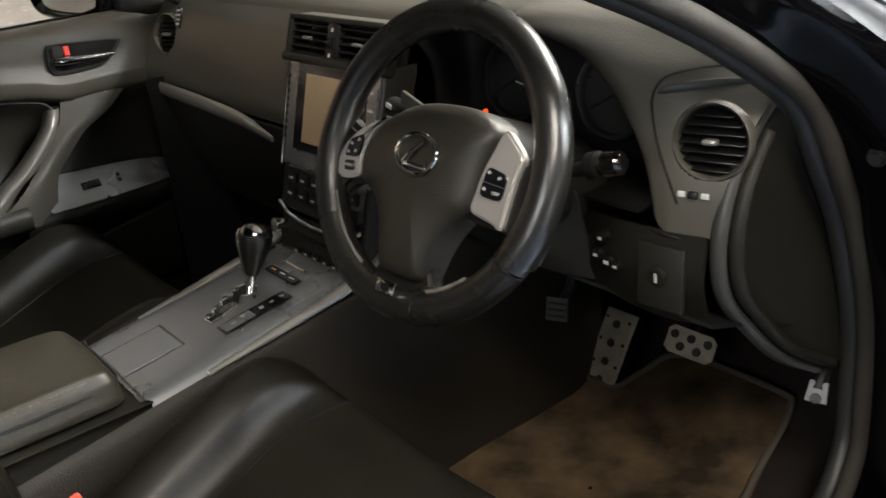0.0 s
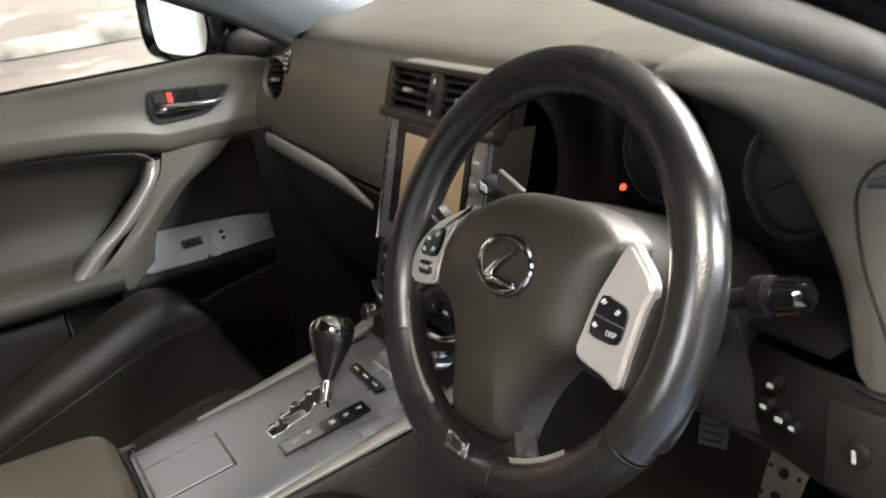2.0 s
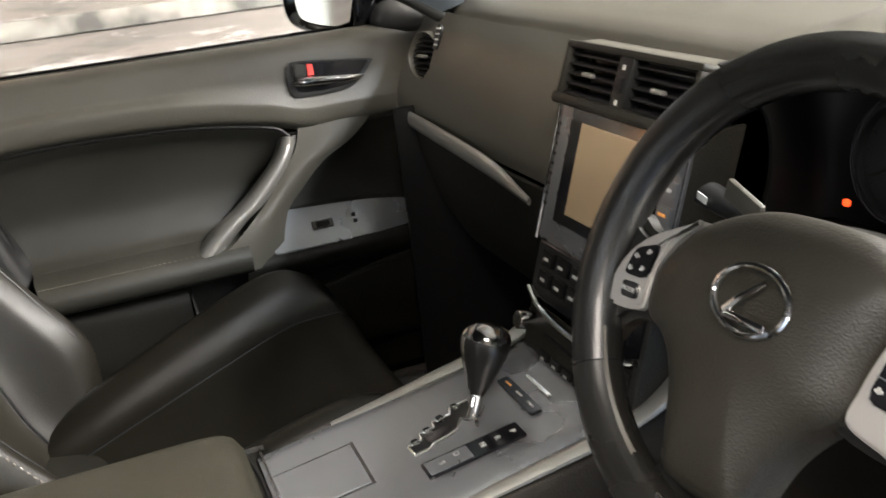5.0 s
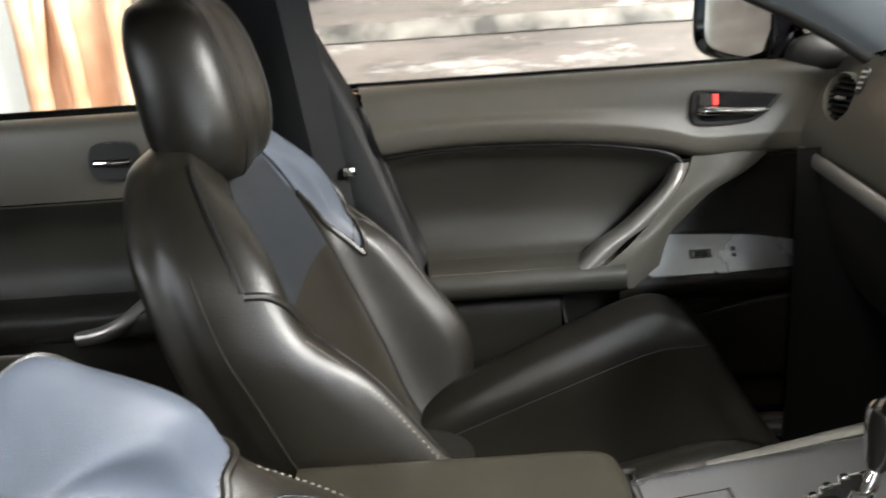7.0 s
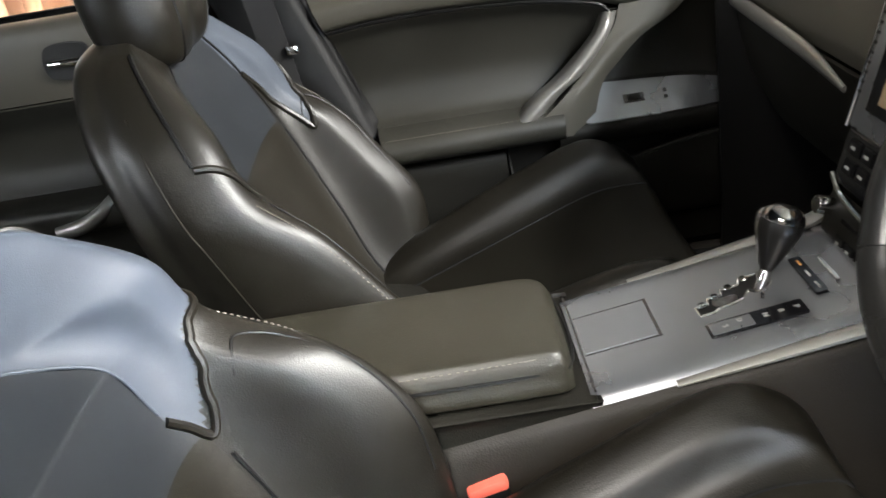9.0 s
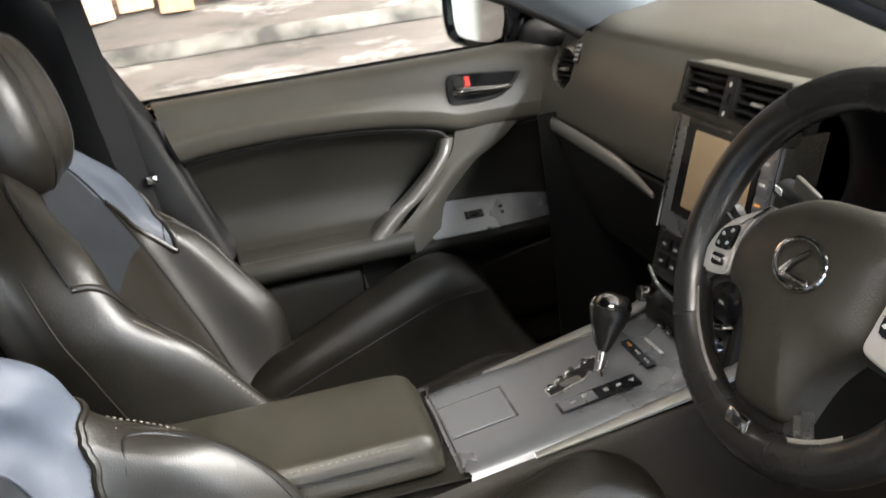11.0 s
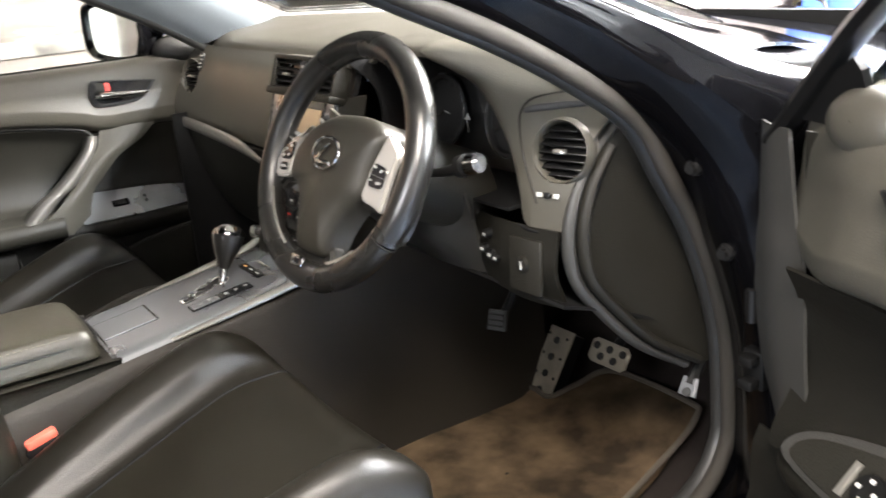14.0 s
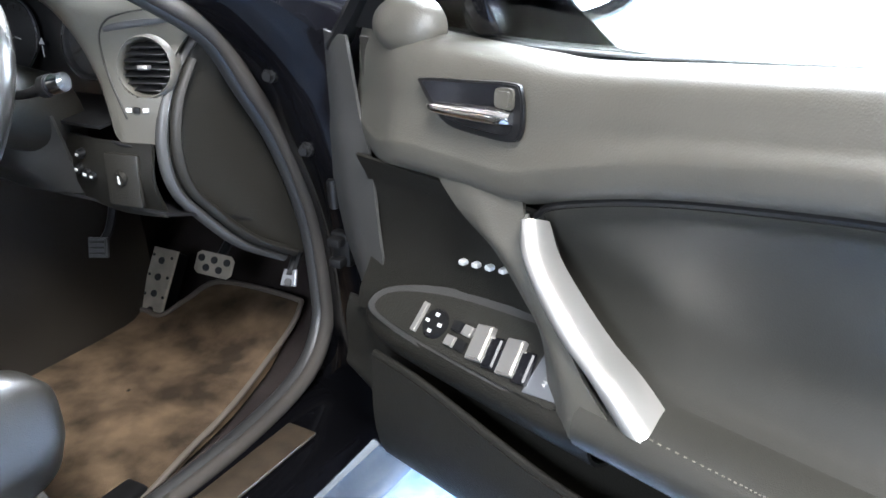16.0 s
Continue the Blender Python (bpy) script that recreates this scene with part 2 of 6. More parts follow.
def tube(pts, r, n=32, seg=10, closed=False, flat=1.0, side=None):
    """A round bar along a smooth line; r: one radius or one a point; flat squeezes it along side."""
    p = catmull(pts, n, closed)
    rs = [r] * n if isinstance(r, (int, float)) else [v.x for v in catmull([(a, 0, 0) for a in r], n, closed)]
    g = []
    up = Vector(side) if side else None
    for i in range(n):
        t = (p[(i + 1) % n] - p[i - 1]) if closed else (p[min(i + 1, n - 1)] - p[max(i - 1, 0)])
        t.normalize()
        if up is None:
            up = t.orthogonal().normalized()
        a = (up - t * up.dot(t)).normalized()
        if side is None:
            up = a
        b = t.cross(a)
        g.append([p[i] + rs[i] * (flat * math.cos(2 * math.pi * k / seg) * a + math.sin(2 * math.pi * k / seg) * b) for k in range(seg)])
    if closed:
        g.append(g[0])
    bm = grid_mesh(g, True, not closed)
    if closed:
        bmesh.ops.remove_doubles(bm, verts=bm.verts, dist=1e-6)
    return bm


def rod(p0, p1, r0, r1=None, seg=20, bev=0.0):
    p0, p1 = Vector(p0), Vector(p1)
    d = p1 - p0
    bm = bmesh.new()
    m = Matrix.Translation((p0 + p1) / 2) @ d.to_track_quat('Z', 'Y').to_matrix().to_4x4()
    bmesh.ops.create_cone(bm, cap_ends=True, segments=seg, radius1=r0, radius2=r0 if r1 is None else r1, depth=d.length, matrix=m)
    if bev:
        es = [e for e in bm.edges if len(e.link_faces) == 2 and any(len(f.verts) > 4 for f in e.link_faces)]
        bmesh.ops.bevel(bm, geom=es, offset=bev, segments=2, affect='EDGES')
    return bm


def lathe(profile, m, seg=40, stretch=(1, 1)):
    """A turned form: profile of (radius, height) about the z axis of m."""
    g = [[m @ Vector((r * stretch[0] * math.cos(2 * math.pi * k / seg), r * stretch[1] * math.sin(2 * math.pi * k / seg), h)) for k in range(seg)] for r, h in profile]
    return grid_mesh(g, True, False)


def outline(pts, m, depth, bev=0.0, n=0):
    """A plate of the given outline (x, y) in the plane of m, depth thick along its z."""
    if n:
        pts = [(p.x, p.y) for p in catmull([(x, y, 0) for x, y in pts], n, True)]
    bm = bmesh.new()
    lo = [bm.verts.new(m @ Vector((x, y, 0))) for x, y in pts]
    hi = [bm.verts.new(m @ Vector((x, y, depth))) for x, y in pts]
    k = len(pts)
    bm.faces.new(list(reversed(lo)))
    top = bm.faces.new(hi)
    for i in range(k):
        bm.faces.new((lo[i], lo[(i + 1) % k], hi[(i + 1) % k], hi[i]))
    bmesh.ops.recalc_face_normals(bm, faces=bm.faces)
    if bev:
        bmesh.ops.bevel(bm, geom=top.edges[:], offset=bev, segments=2, affect='EDGES')
    return bm


def ccw(pts):
    area2 = sum(a[0] * b[1] - b[0] * a[1] for a, b in zip(pts, pts[1:] + pts[:1]))
    return pts if area2 > 0 else pts[::-1]


def soft(pts, k=0.22):
    """The outline with its corners cut, for a rounded plate."""
    out = []
    for i, p in enumerate(pts):
        a, b = Vector(pts[i - 1]), Vector(pts[(i + 1) % len(pts)])
        p = Vector(p)
        out += [p.lerp(a, k), p.lerp(a, k * 0.3).lerp(b, k * 0.25), p.lerp(b, k)]
    return [tuple(q) for q in out]


def stitches(pts, n, r=0.0009, length=0.004):
    p = catmull(pts, n * 2)
    bms = [rod(p[2 * i], p[2 * i] + (p[2 * i + 1] - p[2 * i]).normalized() * length, r, seg=6) for i in range(n)]
    return join(*bms)


def lettering(text, size, m, mat, parent, name="print", depth=0.0004):
    cu = bpy.data.curves.new(name, 'FONT')
    cu.body, cu.size, cu.extrude, cu.align_x, cu.align_y = text, size, depth, 'CENTER', 'CENTER'
    tmp = bpy.data.objects.new(name, cu)
    me = bpy.data.meshes.new_from_object(tmp)
    bpy.data.objects.remove(tmp)
    bm = bmesh.new()
    bm.from_mesh(me)
    bm.transform(m)
    return part(name, bm, mat, parent)


def facing(at, normal, up=(0, 0, 1)):
    """A frame at a place whose z points along normal and whose y points up."""
    z = Vector(normal).normalized()
    x = Vector(up).cross(z).normalized()
    y = z.cross(x)
    m = Matrix((x, y, z)).transposed().to_4x4()
    m.translation = at
    return m

# ---- garage ----
GROUND = 0.05
tagged(part("ground", join(box((0, 0, GROUND - 0.05), (60, 60, 0.1), 0)), BLUE), "worn blue painted garage floor with pale scuffs", "floor", kind="structure")
WX = -2.15
wl = thing("wall_left", "stained weathered masonry wall with a dark band", "wall", kind="structure")
part("masonry", box((WX - 0.1, -1.2, 1.0), (0.2, 11.6, 1.9), 0), WALL, wl)
part("band", box((WX + 0.006, -1.2, 0.918), (0.012, 11.6, 0.055), 0.004), BAND, wl, "dark grey weathered band")
part("upper_masonry", box((WX - 0.1, -1.2, 2.65), (0.2, 11.6, 1.4), 0), WALL, wl)


# ---- car body ----
def slant(bm, start=-0.26, run=0.27):
    """The doors' rear edge leans: higher up it lies further back."""
    for v in bm.verts:
        w = min(1.0, max(0.0, (start - v.co.y) / run))
        v.co.y += w * w * (3 - 2 * w) * 0.31 * (0.935 - v.co.z)
    return bm


def windshield_y(x):
    return 0.33 + 0.27 * (1 - (x / 0.7) ** 2)


body = thing("car_body", "black car body with an open front doorway, lined in grey cloth", "car")
# sill and door jamb on both sides
for s in (1, -1):
    xf = Matrix.Diagonal((s, 1, 1, 1))
    ys = (-1.5, -0.6, 0.0, 0.30, 0.42)
    part("sill", sheet([[(0.565, y, 0.29), (0.60, y, 0.345), (0.645, y, 0.36), (0.715, y, 0.355), (0.765, y, 0.34), (0.785, y, 0.28), (0.775, y, 0.225), (0.72, y, 0.21)] for y in ys], 16, 36, 0.004), JAMB, body, xf=xf)
    jamb = [[(0.605, 0.38, 0.33), (0.64, 0.38, 0.33), (0.70, 0.36, 0.33), (0.76, 0.35, 0.33), (0.80, 0.40, 0.33)],
            [(0.605, 0.44, 0.45), (0.64, 0.42, 0.45), (0.70, 0.37, 0.45), (0.76, 0.35, 0.45), (0.80, 0.40, 0.45)],
            [(0.605, 0.425, 0.62), (0.65, 0.40, 0.62), (0.70, 0.357, 0.62), (0.75, 0.347, 0.62), (0.80, 0.40, 0.62)],
            [(0.615, 0.365, 0.77), (0.65, 0.345, 0.77), (0.70, 0.320, 0.77), (0.75, 0.33, 0.77), (0.80, 0.40, 0.77)],
            [(0.62, 0.30, 0.87), (0.65, 0.298, 0.87), (0.69, 0.297, 0.87), (0.73, 0.318, 0.875), (0.765, 0.36, 0.885)],
            [(0.605, 0.205, 0.965), (0.63, 0.212, 0.968), (0.655, 0.226, 0.972), (0.682, 0.245, 0.974), (0.702, 0.27, 0.974)],
            [(0.59, 0.10, 1.03), (0.605, 0.112, 1.04), (0.622, 0.135, 1.048), (0.637, 0.158, 1.052), (0.645, 0.185, 1.050)],
            [(0.56, -0.07, 1.118), (0.575, -0.06, 1.128), (0.592, -0.043, 1.137), (0.604, -0.025, 1.142), (0.608, 0.0, 1.142)],
            [(0.51, -0.38, 1.29), (0.54, -0.36, 1.305), (0.56, -0.33, 1.32), (0.572, -0.30, 1.33), (0.57, -0.26, 1.34)],
            [(0.49, -0.62, 1.335), (0.52, -0.62, 1.35), (0.545, -0.62, 1.36), (0.555, -0.62, 1.37), (0.55, -0.62, 1.385)]]
    part("door_frame", sheet(jamb, 80, 24, 0.004), JAMB, body, xf=xf)
    part("pillar_outer", sheet([[(0.57, -0.26, 1.34), (0.55, -0.23, 1.35), (0.50, -0.22, 1.35)],
                                [(0.608, 0.0, 1.142), (0.60, 0.03, 1.15), (0.55, 0.06, 1.155)],
                                [(0.645, 0.185, 1.05), (0.648, 0.225, 1.055), (0.60, 0.29, 1.045)],
                                [(0.702, 0.27, 0.974), (0.715, 0.33, 0.99), (0.68, 0.44, 0.992)],
                                [(0.765, 0.36, 0.885), (0.787, 0.385, 0.94), (0.789, 0.45, 0.968)]], 40, 14, 0.003), JAMB, body, xf=xf)
    seal = [(0.60, -1.2, 0.40), (0.625, -0.55, 0.366), (0.622, 0.0, 0.36), (0.618, 0.22, 0.362), (0.607, 0.36, 0.38), (0.597, 0.428, 0.43), (0.595, 0.437, 0.50), (0.60, 0.42, 0.62), (0.605, 0.37, 0.75), (0.612, 0.305, 0.85), (0.608, 0.262, 0.92), (0.60, 0.19, 0.975), (0.585, 0.09, 1.035), (0.555, -0.07, 1.115), (0.505, -0.38, 1.285), (0.48, -0.62, 1.33)]
    part("door_seal", tube(seal, 0.0135, 140, 12), RUBBER, body, "grey rubber door seal", xf=xf)
    lip = [(x + 0.022, y - 0.008, z + 0.006) for x, y, z in seal]
    part("outer_seal", tube(lip, 0.011, 140, 10), SEALG, body, "rounded outer rubber lip", xf=xf)
    # inner pillar lining
    part("pillar_lining", sheet([[(0.592, 0.19, 0.98), (0.575, 0.22, 0.99), (0.56, 0.31, 1.005), (0.60, 0.40, 1.01)],
                                 [(0.575, 0.085, 1.04), (0.555, 0.11, 1.06), (0.545, 0.16, 1.085), (0.575, 0.23, 1.085)],
                                 [(0.545, -0.075, 1.12), (0.52, -0.06, 1.15), (0.50, -0.02, 1.175), (0.53, 0.05, 1.175)],
                                 [(0.495, -0.38, 1.29), (0.455, -0.36, 1.33), (0.435, -0.30, 1.34), (0.46, -0.24, 1.34)]], 26, 14, 0.006), HEADLINER, body, "grey cloth windscreen pillar lining", xf=xf)
    # rear pillar between the doors
    part("middle_pillar", slant(sheet([[(0.70, -0.55, 0.36), (0.66, -0.58, 0.36), (0.66, -0.72, 0.36), (0.70, -0.76, 0.36)],
                                 [(0.715, -0.545, 0.60), (0.675, -0.575, 0.60), (0.675, -0.69, 0.60), (0.715, -0.72, 0.60)],
                                 [(0.715, -0.56, 0.93), (0.68, -0.585, 0.93), (0.68, -0.68, 0.93), (0.715, -0.71, 0.93)],
                                 [(0.64, -0.60, 1.15), (0.605, -0.62, 1.15), (0.605, -0.70, 1.15), (0.64, -0.72, 1.15)],
                                 [(0.54, -0.63, 1.33), (0.50, -0.64, 1.33), (0.50, -0.72, 1.33), (0.54, -0.74, 1.33)]], 30, 16, 0.006)), BLACK, body, "black middle pillar with belt slide", xf=xf)
    part("rear_quarter", sheet([[(0.70, -1.50, 0.3), (0.72, -1.75, 0.6), (0.70, -1.75, 0.95), (0.60, -1.6, 1.15), (0.5, -1.2, 1.34)], [(0.70, -1.9, 0.3), (0.74, -2.0, 0.6), (0.72, -2.0, 0.95), (0.62, -1.9, 1.1), (0.5, -1.4, 1.33)]], 8, 24, 0.01), PAINT, body, xf=xf)
part("roof", sheet([[(-0.56, y, 1.37 - d), (-0.3, y, 1.41 - d), (0, y, 1.42 - d), (0.3, y, 1.41 - d), (0.56, y, 1.37 - d)] for y, d in ((-0.20, 0.035), (-0.5, 0.0), (-1.0, 0.0), (-1.5, 0.05))], 16, 20, 0.03), PAINT, body)
part("headliner", sheet([[(-0.53, y, 1.325 - d), (-0.3, y, 1.36 - d), (0, y, 1.37 - d), (0.3, y, 1.36 - d), (0.53, y, 1.325 - d)] for y, d in ((-0.24, 0.03), (-0.5, 0.0), (-1.0, 0.0), (-1.5, 0.05))], 16, 20, 0.004), HEADLINER, body, "grey cloth roof lining")
part("bonnet", sheet([[(-0.79, y, z - e), (-0.5, y + 0.05, z), (0, y + 0.12, z + 0.02), (0.5, y + 0.05, z), (0.79, y, z - e)] for y, z, e in ((0.44, 0.985, 0.02), (0.8, 0.97, 0.03), (1.2, 0.92, 0.035), (1.55, 0.82, 0.04))], 20, 24, 0.006), PAINT, body)
for s in (1, -1):
    part("wing", sheet([[(0.788, y, z), (0.835, y, z - 0.03), (0.86, y, z - 0.2), (0.86, y, 0.3)] for y, z in ((0.40, 0.966), (0.8, 0.938), (1.2, 0.884), (1.55, 0.779))], 16, 14, 0.004), PAINT, body, xf=Matrix.Diagonal((s, 1, 1, 1)))
part("nose", box((0, 1.6, 0.55), (1.66, 0.1, 0.45), 0.04), PAINT, body)
part("rear_panel", box((0, -1.95, 0.65), (1.4, 0.06, 0.65), 0.02), PAINT, body)
ws = part("windscreen", sheet([[(x, windshield_y(x) + 0.02, 1.02) for x in (-0.62, -0.3, 0, 0.3, 0.62)], [(x * 0.85, (windshield_y(x) - 0.22) * 0.62 - 0.12, 1.21) for x in (-0.62, -0.3, 0, 0.3, 0.62)], [(x * 0.76, -0.24 + 0.06 * (1 - (x / 0.62) ** 2), 1.355) for x in (-0.62, -0.3, 0, 0.3, 0.62)]], 16, 24, 0.003), GLASS, body)
ws.visible_shadow = False
part("underside", box((0, 0.0, 0.235), (1.5, 3.6, 0.03), 0.01), BLACK, body)
part("firewall", box((0, 0.78, 0.62), (1.44, 0.02, 0.75), 0), BLACK, body)
part("cowl", sheet([[(x, windshield_y(x) + 0.01, 0.995), (x, windshield_y(x) + 0.06, 1.0), (x, windshield_y(x) + 0.16, 0.985)] for x in (-0.7, -0.4, 0, 0.4, 0.7)], 24, 8, 0.004), PAINT, body)
for p in ((0.674, 0.297, 0.871), (0.703, 0.318, 0.770)):
    c = Vector(p)
    part("hinge_bolt", join(rod(c + Vector((0, 0.01, 0)), c + Vector((0.002, -0.008, 0)), 0.013, 0.009, 18, 0.002), rod(c + Vector((0.002, -0.007, 0)), c + Vector((0.003, -0.013, 0)), 0.006)), BLACK, body, "black rubber plug on the door jamb")
part("door_latch", join(box((0.735, 0.338, 0.627), (0.03, 0.02, 0.05), 0.003), box((0.735, 0.322, 0.612), (0.02, 0.02, 0.012), 0.002), box((0.735, 0.322, 0.642), (0.02, 0.02, 0.012), 0.002)), BLACK, body, "black door check hinge")
part("hinge_bracket", join(box((0.735, 0.338, 0.71), (0.03, 0.022, 0.035), 0.004), rod((0.735, 0.325, 0.69), (0.735, 0.325, 0.73), 0.007)), BLACK, body)
part("scuff_plate", box((0.69, 0.16, 0.363), (0.05, 0.20, 0.006), 0.002, rot=(0, 2, 0)), BRASS, body, "worn brushed scuff plate")

for s in (-1, 1):
    # Passenger side is black instead of carpet, to put footwell shade into it.
    part("kick_panel", sheet([[(s * 0.615, y, 0.27), (s * 0.60, y, 0.45), (s * 0.60, y, 0.62), (s * 0.61, y, 0.84)] for y in ((0.10, 0.3, 0.5, 0.78) if s < 0 else (0.45, 0.55, 0.65, 0.78))], 12, 12, 0.006), CARPET if s > 0 else BLACK, body, "dark footwell side")
part("toe_board", sheet([[(x, 0.76, 0.5), (x, 0.775, 0.7), (x, 0.775, 0.96)] for x in (-0.66, 0, 0.66)], 6, 6, 0.004), BLACK, body)
carpet = tagged(part("floor", sheet([[(-0.64, y, z + 0.06), (-0.57, y, z), (-0.16, y, z), (-0.10, y, z + 0.14), (0.0, y, z + 0.2), (0.085, y, z + 0.14), (0.10, y, z), (0.57, y, z), (0.61, y, z + 0.06)] for y, z in ((-1.5, 0.31), (-0.4, 0.30), (0.1, 0.302), (0.45, 0.31), (0.60, 0.38), (0.72, 0.53), (0.77, 0.72))], 40, 60, 0.008), CARPET), "dark carpeted car floor", "floor", kind="structure")

# ---- dashboard ----
dash = thing("dashboard", "olive grey soft dashboard with round end vents", "dashboard")
ST = (-0.68, -0.60, -0.45, -0.28, -0.13, 0.0, 0.13, 0.20, 0.30, 0.36)


def dash_section(x):
    w = windshield_y(x)
    hood = max(0.0, 1 - ((x - 0.355) / 0.20) ** 2) ** 0.5 if abs(x - 0.355) < 0.20 else 0.0
    end = max(0.0, (abs(x) - 0.50) / 0.10)
    ly, lz = 0.19 - 0.04 * hood + 0.02 * end, 0.975 + 0.024 * hood - 0.005 * end
    return [(x, w, 1.01), (x, w * 0.6 + 0.12, 1.018 + 0.012 * hood), (x, ly + 0.10, 1.008 + 0.018 * hood), (x, ly + 0.035, 0.998 + 0.02 * hood), (x, ly + 0.008, lz + 0.012), (x, ly, lz)]


part("upper_pad", sheet([dash_section(x) for x in ST], 110, 30, 0.006), PAD, dash)


def fascia_section(x):
    e = max(0.0, (abs(x) - 0.52) / 0.16)
    zb = 0.812 + 0.012 * e
    return [(x, 0.19 + 0.02 * e, 0.976), (x, 0.168 + 0.02 * e, 0.95), (x, 0.152 + 0.01 * e, 0.91), (x, 0.14, 0.865), (x, 0.134, 0.835), (x, 0.136, zb)]


part("passenger_fascia", sheet([fascia_section(x) for x in (-0.685, -0.62, -0.5, -0.35, -0.22, -0.118)], 120, 60, 0.006, hole=((-0.60, 0.158, 0.914), (0.25, -1, 0.22), 0.036)), PAD, dash)
part("silver_trim", tube([(-0.69, 0.135, 0.818), (-0.6, 0.126, 0.820), (-0.5, 0.122, 0.819), (-0.38, 0.120, 0.815), (-0.28, 0.120, 0.808), (-0.19, 0.122, 0.79)], (0.008, 0.012, 0.013, 0.013, 0.012, 0.005), 60, 12, flat=0.5, side=(0, 1, 0)), SILVER, dash, "satin silver trim strip")
part("glove_box", sheet([[(x, 0.138, 0.806), (x, 0.15, 0.74), (x, 0.18, 0.66), (x, 0.24, 0.58), (x, 0.36, 0.54)] for x in (-0.69, -0.5, -0.3, -0.13)], 20, 16, 0.006), PADD, dash, "dark glove box")


def round_vent(at, normal, r, parent, inner=PAD):
    m = facing(at, normal)
    v = part("vent_ring", lathe([(r * 1.18, -0.012), (r * 1.16, -0.002), (r * 1.10, 0.0015), (r * 1.04, -0.001), (r, -0.009), (r * 0.98, -0.05)], m, 44), inner, parent, "round grey vent surround")
    part("vent_well", lathe([(r * 0.99, -0.03), (r * 0.5, -0.045), (0.0005, -0.045)], m, 32), BLACK, v)
    for k in range(-3, 4):
        h = k * r * 0.26
        w = 2 * math.sqrt(max(r * r * 0.92 - h * h, 1e-5))
        b = box((0, h, -0.010), (w, r * 0.05, 0.016), 0.0008, (18, 0, 0), 1)
        b.transform(m)
        part("louvre", b, BLACK, v)
    b = join(box((0, 0, 0.0), (r * 0.42, r * 0.18, 0.012), 0.002), box((0, -r * 0.0, 0.006), (r * 0.3, r * 0.06, 0.004), 0.001))
    b.transform(m)
    part("vent_tab", b, SILVER, v, "bright vent adjuster")
    return v


round_vent((0.562, 0.194, 0.893), (0.28, -1, 0.16), 0.034, dash)
sd = facing((-0.552, 0.166, 0.946), (0.25, -1, 0.35))
slot_ob = part("side_demister", outline(ccw(soft([(-0.007, -0.018), (0.006, -0.020), (0.010, 0.016), (-0.003, 0.020)])), sd, 0.0025, 0.0006), DIAL, dash, "small dark side window demister")
for k in range(4):
    part("demister_fin", outline([(-0.004, -0.0012), (0.006, -0.0012), (0.006, 0.0012), (-0.004, 0.0012)], sd @ Matrix.Translation((0.0006 * k - 0.001, -0.012 + 0.008 * k, 0.0022)), 0.0012), WHITE, slot_ob)
round_vent((-0.60, 0.156, 0.914), (0.25, -1, 0.22), 0.033, dash)
# driver's end of the dashboard
POD = facing((0.55, 0.19, 0.88), (0.28, -1, 0.16))
A0 = dash_section(0.36)
PODS = [[A0[0], (0.45, windshield_y(0.45), 1.01), (0.53, windshield_y(0.53), 1.008), (0.60, windshield_y(0.60), 1.0)],
        [A0[1], (0.45, 0.34, 1.022), (0.53, 0.335, 1.012), (0.60, 0.34, 0.99)],
        [A0[2], (0.448, 0.288, 1.016), (0.528, 0.302, 1.003), (0.599, 0.32, 0.977)],
        [A0[3], (0.445, 0.245, 1.006), (0.525, 0.272, 0.990), (0.597, 0.30, 0.962)],
        [A0[4], (0.448, 0.228, 0.996), (0.526, 0.255, 0.982), (0.597, 0.285, 0.954)],
        [A0[5], (0.452, 0.214, 0.983), (0.528, 0.240, 0.972), (0.596, 0.270, 0.945)],
        [(0.405, 0.178, 0.966), (0.468, 0.193, 0.957), (0.530, 0.212, 0.950), (0.596, 0.244, 0.928)],
        [(0.446, 0.180, 0.930), (0.495, 0.186, 0.927), (0.540, 0.196, 0.922), (0.595, 0.220, 0.910)],
        [(0.476, 0.178, 0.892), (0.510, 0.179, 0.888), (0.546, 0.187, 0.884), (0.590, 0.206, 0.882)],
        [(0.496, 0.174, 0.853), (0.520, 0.173, 0.845), (0.545, 0.178, 0.841), (0.578, 0.191, 0.840)],
        [(0.506, 0.172, 0.815), (0.524, 0.170, 0.80), (0.542, 0.174, 0.798), (0.571, 0.185, 0.797)]]
ROLL = (0.0, 0.0, 0.0, 0.0, 0.0, 0.15, 0.75, 1.0, 1.0, 1.0, 1.0)
PODS = [[(r[0][0] - 0.004 * k, r[0][1] + 0.05 * k, r[0][2] - 0.006 * k)] * (k > 0) + [(r[0][0] - 0.02, r[0][1], r[0][2] - 0.005)] * (k == 0) + [(r[0][0] + 0.001, r[0][1] + 0.006 * k, r[0][2] + 0.0003)] + r[1:] for k, r in zip(ROLL, PODS)]
pod_grid = grid_points(PODS, 170, 130)


def pod_at(x, z, out=0.0):
    """The place on the driver's end pad over (x, z)."""
    near = sorted((((q.x - x) ** 2 + (q.z - z) ** 2 + 1e-8, q.y) for r in pod_grid[70:] for q in r[24:]))[:8]
    total = sum(1 / d for d, y in near)
    return Vector((x, sum(y / d for d, y in near) / total - out, z))


